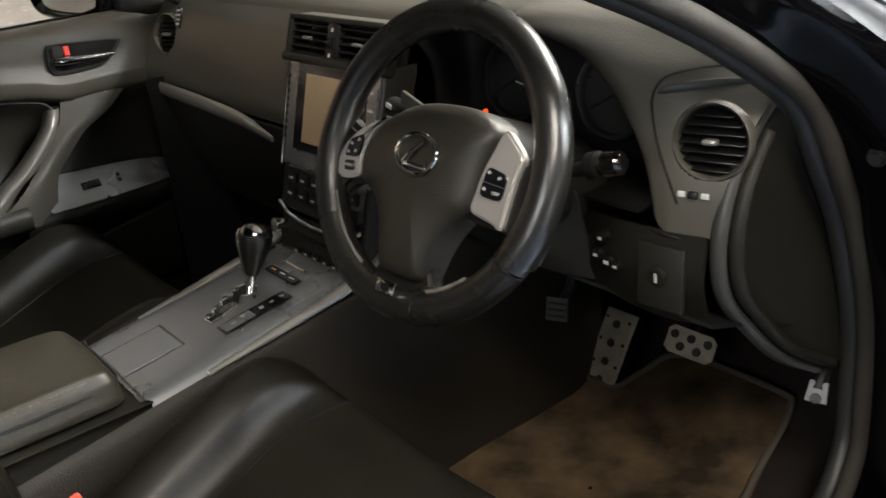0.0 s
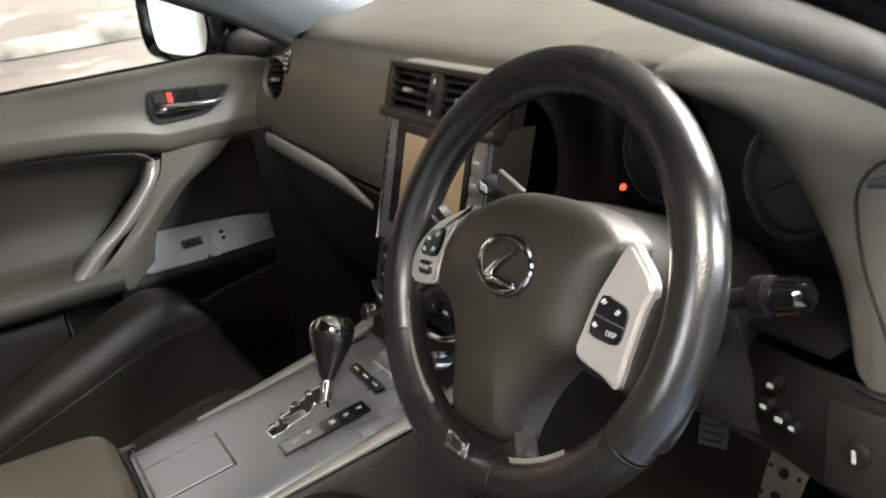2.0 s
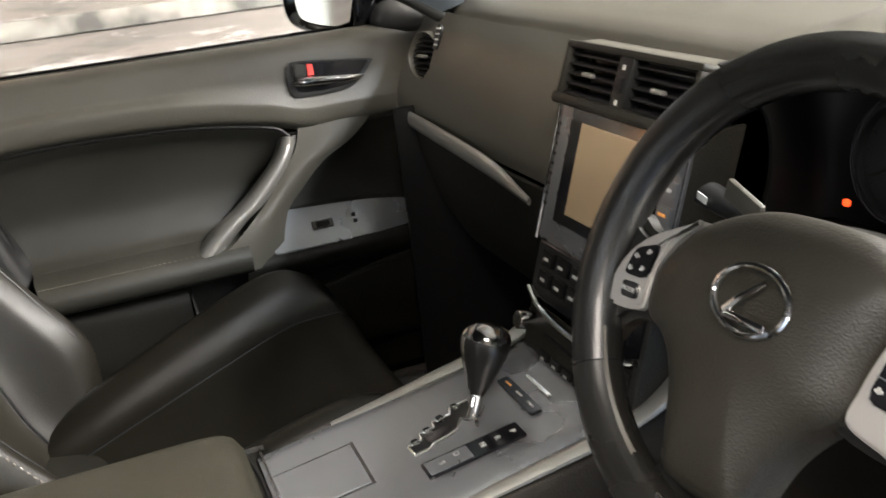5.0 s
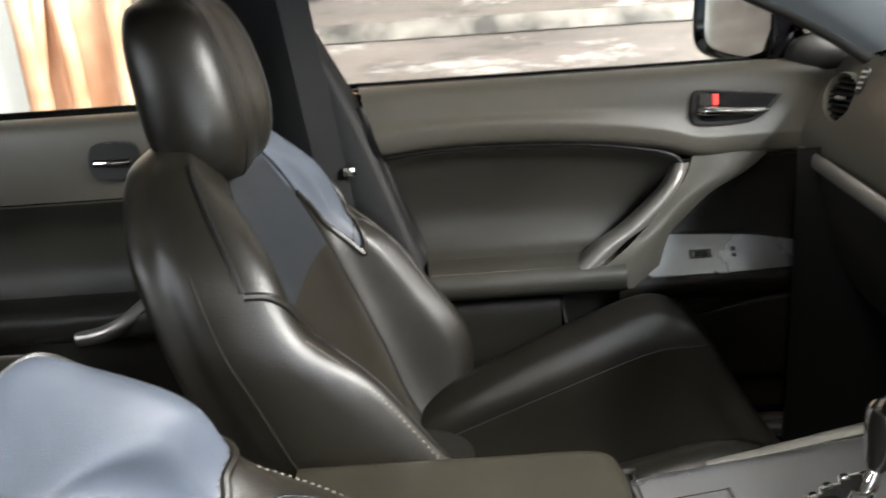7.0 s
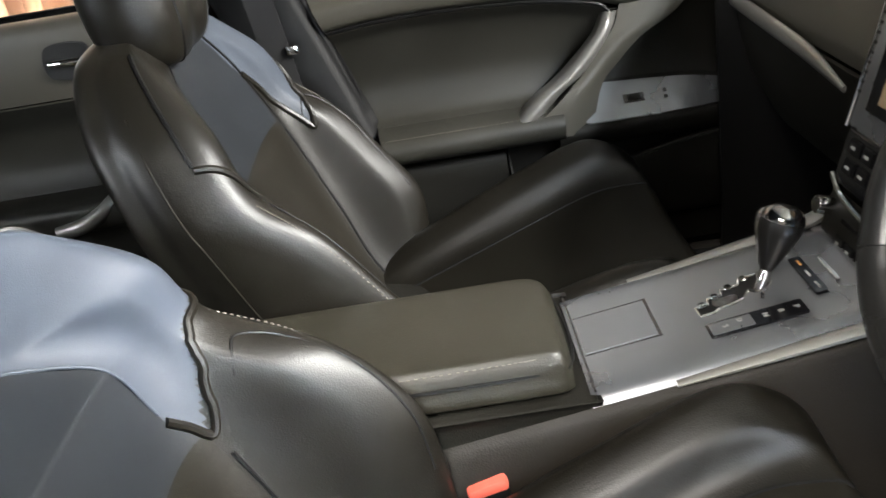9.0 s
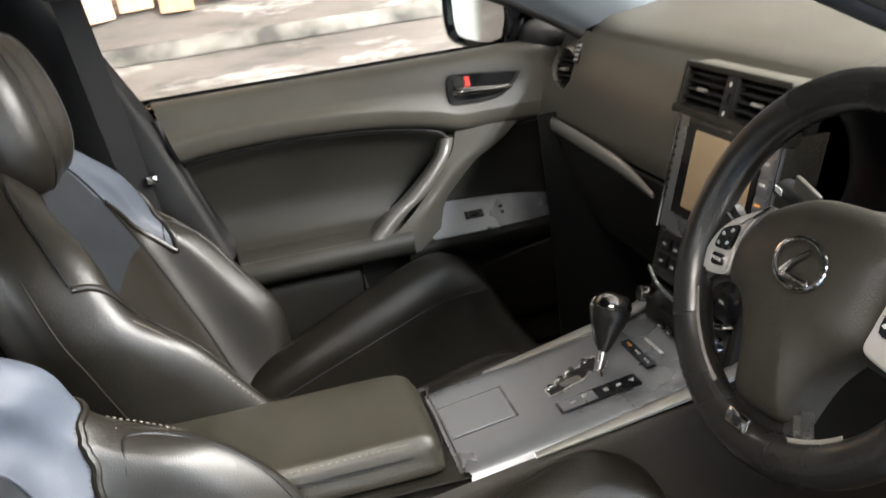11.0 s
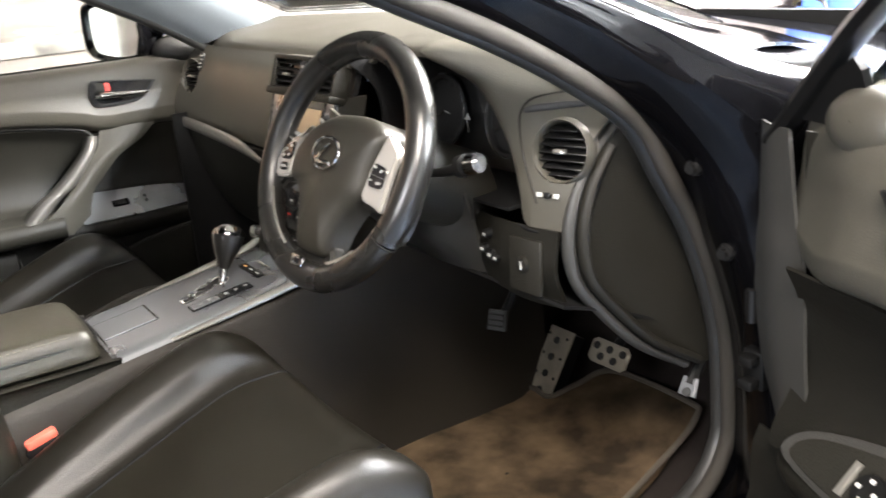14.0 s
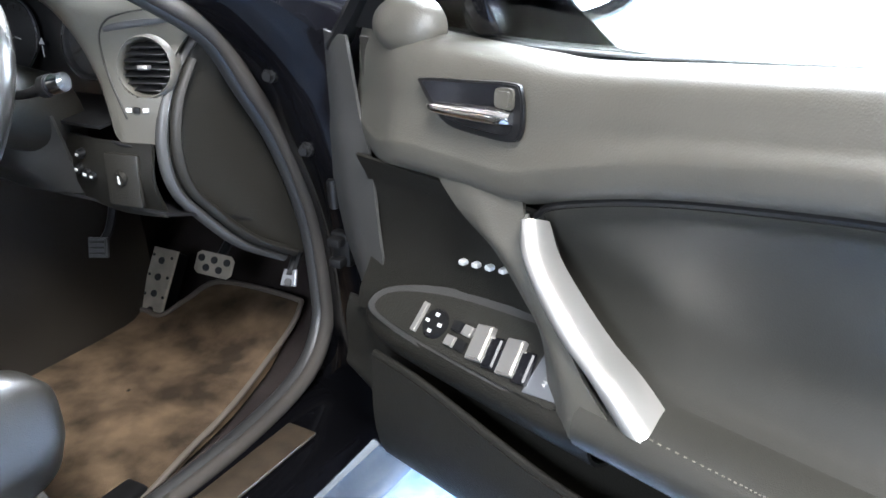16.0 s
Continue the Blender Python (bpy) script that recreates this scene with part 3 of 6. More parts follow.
part("driver_end_pad", sheet(PODS, 170, 130, 0.004, hole=((0.562, 0.194, 0.893), (0.28, -1, 0.16), 0.0385)), PAD, dash, "smooth grey pad round the driver's vent")
part("pod_seam", tube([(0.507, 0.169, 0.799), (0.53, 0.169, 0.796), (0.566, 0.181, 0.793)], 0.0022, 16, 6), BLACK, dash)
part("pod_seam", tube([pod_at(x, z) for x, z in ((0.588, 0.951), (0.55, 0.957), (0.516, 0.953), (0.503, 0.946), (0.498, 0.93), (0.504, 0.905), (0.514, 0.880), (0.527, 0.855), (0.538, 0.83))], 0.0016, 60, 6), PADD, dash, "fine teardrop seam")


def pod_box(x, z, d, s, bev):
    b = box((x, z, d), s, bev)
    b.transform(POD)
    return b


part("defroster_slot", tube([pod_at(x, z, 0.0005) for x, z in ((0.503, 0.9365), (0.515, 0.939), (0.535, 0.9415), (0.555, 0.943), (0.572, 0.943))], (0.003, 0.005, 0.0055, 0.005, 0.003), 40, 10, flat=0.5, side=(0, 1, 0)), DIAL, dash, "dark demister slot")
for x in (-0.012, 0.012):
    part("vent_mark", pod_box(x, -0.040, 0.0045, (0.008, 0.006, 0.003), 0.0008), WHITE, dash, "small pale vent symbol")
part("vent_thumb_wheel", pod_box(0.0, -0.040, 0.006, (0.010, 0.008, 0.004), 0.002), BLACK, dash)
# Dark panel; its near-black plastic also carries the shade below the pad.
part("switch_panel", sheet([[(0.415, 0.172, 0.80), (0.49, 0.166, 0.80), (0.572, 0.176, 0.80)], [(0.42, 0.165, 0.755), (0.50, 0.158, 0.755), (0.572, 0.168, 0.75)], [(0.43, 0.172, 0.708), (0.51, 0.168, 0.702), (0.565, 0.19, 0.695)]], 16, 16, 0.006), DOORP, dash, "dark switch panel beside the column")
part("hatch", box((0.528, 0.161, 0.752), (0.055, 0.008, 0.07), 0.003, (-4, 0, 6)), PADD, dash)
part("hatch_coin", rod((0.528, 0.159, 0.756), (0.528, 0.152, 0.755), 0.010, bev=0.001), PADD, dash)
part("coin_slot", box((0.528, 0.1518, 0.755), (0.003, 0.001, 0.012), 0), WHITE, dash)
for x, z, r in ((0.452, 0.778, 0.007), (0.445, 0.757, 0.007), (0.460, 0.752, 0.008), (0.472, 0.750, 0.006)):
    part("switch_knob", rod((x, 0.166, z), (x, 0.154, z), r, r * 0.85, bev=0.001), BLACK, dash)
    part("switch_mark", box((x, 0.1537, z), (r * 0.8, 0.0006, r * 0.5), 0), WHITE, dash)
EDGE = [(0.275, 0.925), (0.235, 0.89), (0.203, 0.845), (0.188, 0.79), (0.197, 0.735), (0.235, 0.685), (0.30, 0.62), (0.385, 0.565)]
INNER = [(0.275, 0.915), (0.298, 0.875), (0.325, 0.825), (0.36, 0.765), (0.385, 0.71), (0.405, 0.65), (0.42, 0.60), (0.428, 0.56)]
part("end_panel", sheet([[(0.577, y, z) for y, z in EDGE], [(0.586, (a[0] + b[0]) / 2, (a[1] + b[1]) / 2) for a, b in zip(EDGE, INNER)], [(0.588, y, z) for y, z in INNER]], 16, 50, 0.006), PADD, dash, "dark end panel of the dashboard")
part("end_border", tube([(0.588, y + 0.014, z + 0.004) for y, z in EDGE[1:]], 0.007, 70, 10, flat=1.3, side=(1, 0, 0)), PADD, dash)
part("end_trim", tube([(0.578, y - 0.001, z) for y, z in EDGE], 0.0075, 70, 10, flat=1.2, side=(1, 0, 0)), TRIMG, dash, "grey edge trim")
# Shade under the column is put into the knee panel's darker grey.
part("knee_panel", sheet([[(0.12, 0.15, 0.83), (0.25, 0.12, 0.84), (0.33, 0.115, 0.845), (0.425, 0.15, 0.83)], [(0.12, 0.15, 0.77), (0.25, 0.135, 0.77), (0.34, 0.135, 0.77), (0.425, 0.165, 0.77)], [(0.13, 0.20, 0.71), (0.28, 0.175, 0.712), (0.36, 0.17, 0.714), (0.425, 0.178, 0.716)]], 20, 20, 0.006), TRIMG, dash, "grey knee panel below the column")
part("under_panel", sheet([[(x, 0.17, 0.712), (x, 0.26, 0.68), (x, 0.40, 0.62), (x, 0.55, 0.60)] for x in (0.12, 0.3, 0.45, 0.585)], 10, 12, 0.004), BLACK, dash)

# instrument cluster
cluster = thing("instrument_cluster", "black instrument cluster with dim round gauges", "gauges")
part("housing", sheet([[(0.125, 0.15, 0.985), (0.125, 0.20, 0.93), (0.125, 0.20, 0.86), (0.125, 0.16, 0.82)], [(0.14, 0.27, 0.99), (0.14, 0.27, 0.93), (0.14, 0.27, 0.87), (0.14, 0.27, 0.83)], [(0.30, 0.29, 1.005), (0.30, 0.285, 0.95), (0.30, 0.275, 0.88), (0.30, 0.265, 0.82)], [(0.385, 0.29, 0.99), (0.435, 0.285, 0.93), (0.465, 0.275, 0.87), (0.485, 0.26, 0.82)], [(0.392, 0.225, 0.975), (0.438, 0.235, 0.93), (0.470, 0.225, 0.87), (0.50, 0.205, 0.80)]], 40, 20, 0.006), BLACK, cluster)
part("shelf", sheet([[(x, 0.16, 0.82), (x, 0.30, 0.83)] for x in (0.12, 0.25, 0.4, 0.50)], 8, 6, 0.004), BLACK, cluster)
for x, r in ((0.222, 0.048), (0.382, 0.046)):
    m = facing((x, 0.262, 0.90), (0, -1, 0.15))
    gz = part("gauge", lathe([(r + 0.006, 0.0), (r + 0.004, 0.006), (r, 0.006), (r - 0.003, 0.0), (0.0005, -0.001)], m, 48), DIAL, cluster)
    part("gauge_ring", lathe([(r + 0.0068, 0.004), (r + 0.006, 0.0065), (r + 0.0052, 0.004)], m, 48), SATIN, gz)
    for k in range(13):
        a = radians(-130 + 260 * k / 12) + math.pi / 2
        b = box((0, r * 0.86, 0.001), (0.0014, r * 0.12, 0.001), 0)
        b.transform(m @ Matrix.Rotation(a - math.pi / 2, 4, 'Z'))
        part("tick", b, PADD, gz)
    b = box((0, r * 0.4, 0.003), (0.002, r * 0.8, 0.002), 0)
    b.transform(m @ Matrix.Rotation(radians(120), 4, 'Z'))
    part("needle", b, PADD, gz)
part("indicator_mark", outline([(-0.006, -0.004), (0.006, -0.004), (0.0, 0.005)], facing((0.284, 0.258, 0.896), (0, -1, 0.15)), 0.001), WHITE, cluster, "small pale arrow")
part("indicator_mark", box((0.284, 0.257, 0.882), (0.0012, 0.001, 0.016), 0), WHITE, cluster)
part("indicator_mark", box((0.232, 0.257, 0.898), (0.014, 0.001, 0.0015), 0, (0, 12, 0)), WHITE, cluster)
part("warning_lamp", rod((0.172, 0.251, 0.854), (0.172, 0.248, 0.855), 0.0032), REDLAMP, cluster, "glowing red warning lamp")

# ---- centre stack ----
stack = thing("centre_stack", "centre stack with screen, vents and climate controls", "console")


def stack_m(z):
    """The stack's face at height z: leans back upwards."""
    return 0.055 + (z - 0.64) * 0.29


def stack_y(z):
    return stack_m(z)


face_n = (0, -1, 0.29)
part("stack_body", sheet([[(sx * w, stack_y(z) + 0.05, z), (sx * (w - 0.004), stack_y(z) + 0.004, z), (sx * (w - 0.016), stack_y(z), z)] for sx in (-1,) for z, w in ((0.925, 0.117), (0.85, 0.116), (0.78, 0.113), (0.70, 0.108), (0.64, 0.10))], 24, 8, 0.004), PADD, stack)
part("stack_flank", sheet([[(0.117, stack_y(z) + 0.05, z), (0.113, stack_y(z) + 0.004, z), (0.10, stack_y(z), z)] for z in (0.925, 0.85, 0.78, 0.70, 0.64)], 24, 8, 0.004), PADD, stack)


def on_stack(x, z, dz=0.0):
    return facing((x, stack_y(z), z), face_n) @ Matrix.Translation((0, 0, dz))


def plate(x0, x1, z0, z1, depth, bev=0.003, lift=0.0):
    k = math.sqrt(1 + 0.29 ** 2)
    m = on_stack((x0 + x1) / 2, (z0 + z1) / 2, lift)
    w, h = (x1 - x0) / 2, (z1 - z0) * k / 2
    return outline([(-w, -h), (w, -h), (w, h), (-w, h)], m, depth, bev)


part("bezel", plate(-0.113, 0.113, 0.775, 0.922, 0.006, 0.003, -0.004), SATIN, stack, "bronze grey screen bezel")
part("bezel_edge", tube([(-0.1145, stack_y(z) - 0.003, z) for z in (0.922, 0.87, 0.82, 0.775)], 0.0016, 24, 8), CHROME, stack, "thin chrome bezel edge")
part("screen_recess", plate(-0.086, 0.086, 0.80, 0.918, 0.003, 0.001, 0.0015), GLOSS, stack)
part("screen", plate(-0.062, 0.075, 0.812, 0.905, 0.003, 0.001, 0.003), SCREEN, stack, "switched-off screen, tan reflection in its colour")
for k in range(4):
    part("side_button", plate(0.088, 0.110, 0.822 + 0.022 * k, 0.838 + 0.022 * k, 0.003, 0.001, 0.002), SATIN, stack)
    part("button_mark", plate(0.093, 0.104, 0.829 + 0.022 * k, 0.832 + 0.022 * k, 0.0006, 0, 0.0052), ORANGE if k < 2 else WHITE, stack)
for k in range(9):
    part("bezel_dot", plate(-0.1115, -0.1085, 0.812 + 0.0105 * k, 0.8155 + 0.0105 * k, 0.002, 0.0005, 0.002), PADD, stack)
part("climate_panel", plate(-0.106, 0.106, 0.715, 0.775, 0.004, 0.002, -0.001), GLOSS, stack)
for r in range(2):
    for k in range(6):
        x = -0.09 + 0.031 * k
        b = part("climate_button", plate(x, x + 0.024, 0.752 - 0.022 * r, 0.768 - 0.022 * r, 0.004, 0.001, 0.002), BLACK, stack)
        part("button_mark", plate(x + 0.007, x + 0.016, 0.758 - 0.022 * r, 0.761 - 0.022 * r, 0.0006, 0, 0.0063), RED if (r, k) == (1, 3) else WHITE, b)
part("chrome_strip", tube([(-0.108, stack_y(0.722) - 0.004, 0.722), (-0.07, stack_y(0.709) - 0.006, 0.709), (0.0, stack_y(0.704) - 0.007, 0.704), (0.07, stack_y(0.709) - 0.006, 0.709), (0.108, stack_y(0.722) - 0.004, 0.722)], 0.0035, 40, 8), CHROME, stack, "thin chrome strip")
part("radio_panel", plate(-0.102, 0.102, 0.643, 0.708, 0.004, 0.002, -0.002), PADD, stack)
for x in (-0.088, 0.088):
    part("radio_knob", join(rod((x, stack_y(0.69), 0.69), (x, stack_y(0.69) - 0.022, 0.696), 0.0115, 0.0105, 24, 0.001)), CHROME, stack, "chrome radio knob")
for k in range(5):
    part("radio_button", plate(-0.06 + 0.025 * k, -0.039 + 0.025 * k, 0.655, 0.668, 0.004, 0.001, 0.001), BLACK, stack)
    part("button_mark", plate(-0.053 + 0.025 * k, -0.046 + 0.025 * k, 0.660, 0.6625, 0.0005, 0, 0.0052), WHITE, stack)
part("disc_slot", plate(-0.06, 0.06, 0.682, 0.686, 0.002, 0, 0.001), GLOSS, stack)
# centre vents
vents = thing("centre_vents", "pair of black slatted centre vents", "vent")
vm = facing((0.0, 0.148, 0.948), (0, -1, 0.35))


def on_vent(bm):
    bm.transform(vm)
    return bm


part("vent_frame", on_vent(join(box((0, 0.030, 0), (0.232, 0.008, 0.03), 0.003), box((0, -0.027, 0.004), (0.236, 0.012, 0.03), 0.004))), PADD, vents)
part("vent_side", on_vent(box((-0.112, 0, 0), (0.008, 0.056, 0.03), 0.003)), PADD, vents)
part("vent_side", on_vent(box((0.112, 0, 0), (0.008, 0.056, 0.03), 0.003)), PADD, vents)
part("vent_back", on_vent(box((0, 0, -0.028), (0.225, 0.06, 0.01), 0)), BLACK, vents)
part("vent_middle", on_vent(box((0, 0.0, 0.0), (0.026, 0.056, 0.028), 0.003)), BLACK, vents)
part("vent_wheel", on_vent(rod((-0.005, 0.0, 0.008), (0.005, 0.0, 0.008), 0.010, seg=24)), BLACK, vents)
for k in (-0.017, 0.017):
    part("vent_mark", on_vent(box((0, k, 0.0142), (0.005, 0.005, 0.0006), 0)), WHITE, vents)
for sx in (-1, 1):
    for k in range(5):
        part("slat", on_vent(box((sx * 0.061, -0.018 + 0.010 * k, 0.002), (0.092, 0.0022, 0.018), 0.0007, (15, 0, 0), 1)), BLACK, vents)
    part("slat_tab", on_vent(box((sx * 0.061, 0.002, 0.013), (0.018, 0.005, 0.008), 0.002)), SILVER, vents, "bright slat tab")
part("fascia_lip", sheet([[(x, 0.19, 0.977), (x, 0.165, 0.978), (x, 0.158, 0.972)] for x in (-0.125, 0, 0.125)], 8, 6, 0.004), PAD, vents)

# ---- console between the seats ----
console = thing("console", "satin grey centre console with black gated shifter", "console")


def console_z(y):
    return 0.655 + 0.142 * (y + 0.005)


part("console_top", sheet([[(-0.108 + 0.02 * max(0, y), y, console_z(y) - 0.014), (-0.092, y, console_z(y) - 0.002), (-0.05, y, console_z(y)), (0.05, y, console_z(y)), (0.092, y, console_z(y) - 0.002), (0.108, y, console_z(y) - 0.014)] for y in (-0.255, -0.15, -0.05, 0.05)], 24, 24, 0.005), SATIN, console, "satin grey console panel")
for sx in (-1, 1):
    part("console_edge", tube([(sx * 0.108, -0.17, console_z(-0.17) - 0.010), (sx * 0.110, -0.05, console_z(-0.05) - 0.006), (sx * 0.113, 0.05, console_z(0.05)), (sx * 0.122, 0.10, console_z(0.10) + 0.022), (sx * 0.130, 0.135, console_z(0.135) + 0.06)], (0.005, 0.009, 0.011, 0.013, 0.013), 30, 10, flat=0.6, side=(0, 0, 1)), SILVER, console, "silver console edge")
    part("console_side", sheet([[(sx * 0.107, y, console_z(y) - 0.012), (sx * 0.118, y, console_z(y) - 0.03), (sx * 0.128, y, 0.52), (sx * 0.135, y, 0.40), (sx * 0.15, y, 0.30)] for y in (-0.56, -0.255, -0.05, 0.1, 0.30, 0.5)], 24, 18, 0.005), CONSIDE, console, "olive grey console side")
part("foot_well_bridge", sheet([[(x, 0.048, console_z(0.048) - 0.002), (x, 0.062, console_z(0.06) - 0.004), (x, 0.07, 0.655)] for x in (-0.10, 0, 0.10)], 8, 8, 0.004), SATIN, console)


def on_console(x, y, lift=0.0):
    return facing((x, y, console_z(y) + lift), (0, -0.142, 1), (0, 1, 0))


LIDM = on_console(-0.006, -0.2075)
part("cubby_lid", outline([(-0.037, -0.0405), (0.037, -0.0405), (0.037, 0.0405), (-0.037, 0.0405)], LIDM, 0.0014, 0.0008), SATIN, console, "closed cubby lid")
part("lid_gap", outline([(-0.040, 0.0405), (0.040, 0.0405), (0.040, 0.0440), (-0.040, 0.0440)], LIDM, 0.0008), GLOSS, console)
for sx in (-1, 1):
    part("lid_gap", outline([(sx * 0.0385 - 0.0012, -0.0405), (sx * 0.0385 + 0.0012, -0.0405), (sx * 0.0385 + 0.0012, 0.0405), (sx * 0.0385 - 0.0012, 0.0405)], LIDM, 0.0006), GLOSS, console)
part("panel_gap", outline([(-0.098, -0.0012), (0.098, -0.0012), (0.098, 0.0012), (-0.098, 0.0012)], on_console(0.0, -0.250), 0.0008), GLOSS, console)
# stepped gate: a dark slot with a bright stepped rim
slot = [(-0.030, -0.034), (-0.006, -0.034), (0.004, -0.042), (0.004, -0.054), (-0.004, -0.060), (0.010, -0.070), (0.014, -0.082), (0.016, -0.098), (0.021, -0.104), (0.021, -0.120), (0.004, -0.121), (0.002, -0.106), (-0.008, -0.104), (-0.009, -0.088), (-0.018, -0.086), (-0.019, -0.066), (-0.030, -0.062)]
SLOTM = on_console(0.0, -0.075)
rise = lambda pts, h: [SLOTM @ Vector((x, y + 0.075, h)) for x, y in pts]
part("gate", outline(ccw([(x, y + 0.075) for x, y in slot]), SLOTM @ Matrix.Translation((0, 0, -0.0005)), 0.0012), BLACK, console, "black stepped shifter gate")
bms = []
for a, b in zip(slot, slot[1:] + slot[:1]):
    p, q = rise([a, b], 0.001)
    bms.append(rod(p, q, 0.0016, seg=8))
part("gate_rim", join(*bms), CHROME, console, "chrome stepped gate rim")
for x, y in ((0.004, -0.113), (-0.006, -0.096), (-0.017, -0.078), (-0.026, -0.058), (-0.024, -0.040)):
    part("gate_step", outline([(-0.0042, -0.0036), (0.0042, -0.0036), (0.0042, 0.0036), (-0.0042, 0.0036)], on_console(x, y, 0.0008) @ Matrix.Rotation(radians(-14), 4, 'Y'), 0.0045, 0.001), CHROME, console, "small chrome gate tooth")
part("gate_pocket", outline(ccw(soft([(-0.009, -0.014), (0.007, -0.014), (0.007, 0.014), (-0.009, 0.014)])), on_console(0.006, -0.088, 0.0004), 0.0016, 0.0005), GLOSS, console)
part("gate_plate", outline(ccw(soft([(-0.0135, -0.051), (0.0135, -0.051), (0.0135, 0.051), (-0.0135, 0.051)], 0.06)), on_console(0.053, -0.071, 0.0004), 0.0024, 0.0006), GLOSS, console, "black gear position plate")
part("gear_window", outline([(-0.0105, -0.022), (0.0105, -0.022), (0.0105, 0.022), (-0.0105, 0.022)], on_console(0.053, -0.097, 0.0024), 0.0008, 0.0003), SATIN, console, "grey gear display window")
for ch, y, x in (("P", -0.030, 0.0), ("R", -0.046, 0.0), ("N", -0.062, 0.0), ("D", -0.088, -0.004), ("S", -0.104, 0.0)):
    lettering(ch, 0.0085, on_console(0.053 + x, y, 0.0035), WHITE, console, "gear_mark")
btn = part("button_plate", outline(ccw(soft([(-0.040, -0.007), (0.040, -0.007), (0.040, 0.007), (-0.040, 0.007)], 0.1)), on_console(0.001, 0.003, 0.0008), 0.003, 0.001), GLOSS, console, "black mode button strip")
for k in range(3):
    part("button_mark", outline([(-0.006, -0.0012), (0.006, -0.0012), (0.006, 0.0012), (-0.006, 0.0012)], on_console(-0.024 + 0.025 * k, 0.003, 0.0039), 0.0004), ORANGE if k == 0 else WHITE, btn)
part("chrome_tab", outline(ccw(soft([(-0.026, -0.0022), (0.026, -0.0022), (0.026, 0.0022), (-0.026, 0.0022)])), on_console(0.0, 0.026, 0.001), 0.003, 0.001), CHROME, console)
# shifter
shifter = thing("gear_lever", "black leather gear knob with chrome cap and chrome stem", "gear lever", at=(0.0, -0.048, 0.648))
kb = Vector((-0.001, -0.049, 0.648))
kt = Vector((-0.010, -0.024, 0.712))
ax = (kt - kb).normalized()
km = facing(kt, ax, (0, 1, 0))
part("stem", join(rod(kb - ax * 0.004, kb + ax * 0.045, 0.0062, 0.0052), rod(kb + ax * 0.012, kb + ax * 0.024, 0.0078, 0.0068, bev=0.001)), CHROME, shifter, "chrome stem")
part("stem_fork", tube([kb + Vector((0.006, 0.0, 0.002)), kb + Vector((0.016, -0.002, 0.006)), kb + Vector((0.020, -0.004, 0.001))], 0.0022, 12, 8), CHROME, shifter, "small chrome pointer")
part("knob", lathe([(0.0004, -0.046), (0.0070, -0.045), (0.0092, -0.040), (0.0135, -0.028), (0.0185, -0.014), (0.0222, -0.002), (0.0236, 0.006), (0.0230, 0.013)], km, 36), KNOB, shifter, "black leather knob")
part("knob_cap", lathe([(0.0236, 0.010), (0.0233, 0.014), (0.0212, 0.0195), (0.0165, 0.0245), (0.009, 0.0275), (0.0003, 0.0284)], km, 36), DARKCHROME, shifter, "dark chrome knob cap")
part("knob_strip", tube([km @ Vector((-0.0075, y, z)) for y, z in ((-0.0195, 0.018), (-0.0228, 0.010), (-0.0220, 0.0), (-0.0178, -0.014), (-0.0124, -0.028), (-0.0080, -0.042))], (0.0044, 0.0052, 0.0046, 0.0036, 0.0030, 0.0026), 30, 10, flat=0.5, side=(0, -1, 0.3)), CHROME, shifter, "chrome strip down the knob")
# arm rest
arm = thing("arm_rest", "black stitched leather centre arm rest, closed", "arm rest")
AR = (-0.60, -0.5, -0.4, -0.31, -0.28, -0.268)


def arm_section(y):
    e = 1.0 if y < -0.3 else (0.93 if y < -0.275 else 0.72)
    z0, z1 = 0.618, 0.615 + 0.052 * (0.75 + 0.25 * e) - (0 if y < -0.3 else (0.004 if y < -0.275 else 0.014))
    w = 0.088 * (1 if y < -0.3 else (0.98 if y < -0.275 else 0.9))
    return [(-w, y, z0), (-w - 0.004, y, (z0 + z1) / 2), (-w + 0.004, y, z1 - 0.006), (-w + 0.02, y, z1), (0, y, z1 + 0.003), (w - 0.02, y, z1), (w - 0.004, y, z1 - 0.006), (w + 0.004, y, (z0 + z1) / 2), (w, y, z0), (0, y, z0 - 0.002)]


part("pad", loft([arm_section(y) for y in AR], 40, 48), ARMPAD, arm)
part("stitching", stitches([(0.0865, -0.58, 0.6605), (0.0865, -0.45, 0.6605), (0.0855, -0.32, 0.6605), (0.078, -0.287, 0.657)], 52, 0.0007, 0.0035), THREAD, arm, "pale stitching")
part("seam", tube([(0.0905, -0.58, 0.645), (0.0905, -0.45, 0.645), (0.089, -0.30, 0.645), (0.07, -0.268, 0.642), (0.0, -0.262, 0.641), (-0.07, -0.268, 0.642)], 0.0025, 50, 6), BLACK, arm)
part("box", loft([[(-0.108, y, 0.40), (-0.105, y, 0.60), (-0.098, y, 0.616), (0.098, y, 0.616), (0.105, y, 0.60), (0.105, y, 0.40)] for y in (-0.62, -0.45, -0.262, -0.25)], 10, 30), PADD, arm, "grey storage box")

# ---- steering wheel ----
wheel = thing("steering_wheel", "black leather three-spoke steering wheel with silver spokes", "steering wheel", at=(0.365, 0.0, 0.9))
WM = Matrix.Translation((0.3713, 0.0025, 0.8926)) @ Matrix.Rotation(radians(7.1), 4, 'Z') @ Matrix.Rotation(radians(64.4), 4, 'X')   # z of WM points at the driver, y up the wheel
R = 0.147


def on_wheel(bm):
    bm.transform(WM)
    return bm


def ring_at(a, radius=R, h=0.0):
    return Vector((radius * math.cos(a), radius * math.sin(a), h))


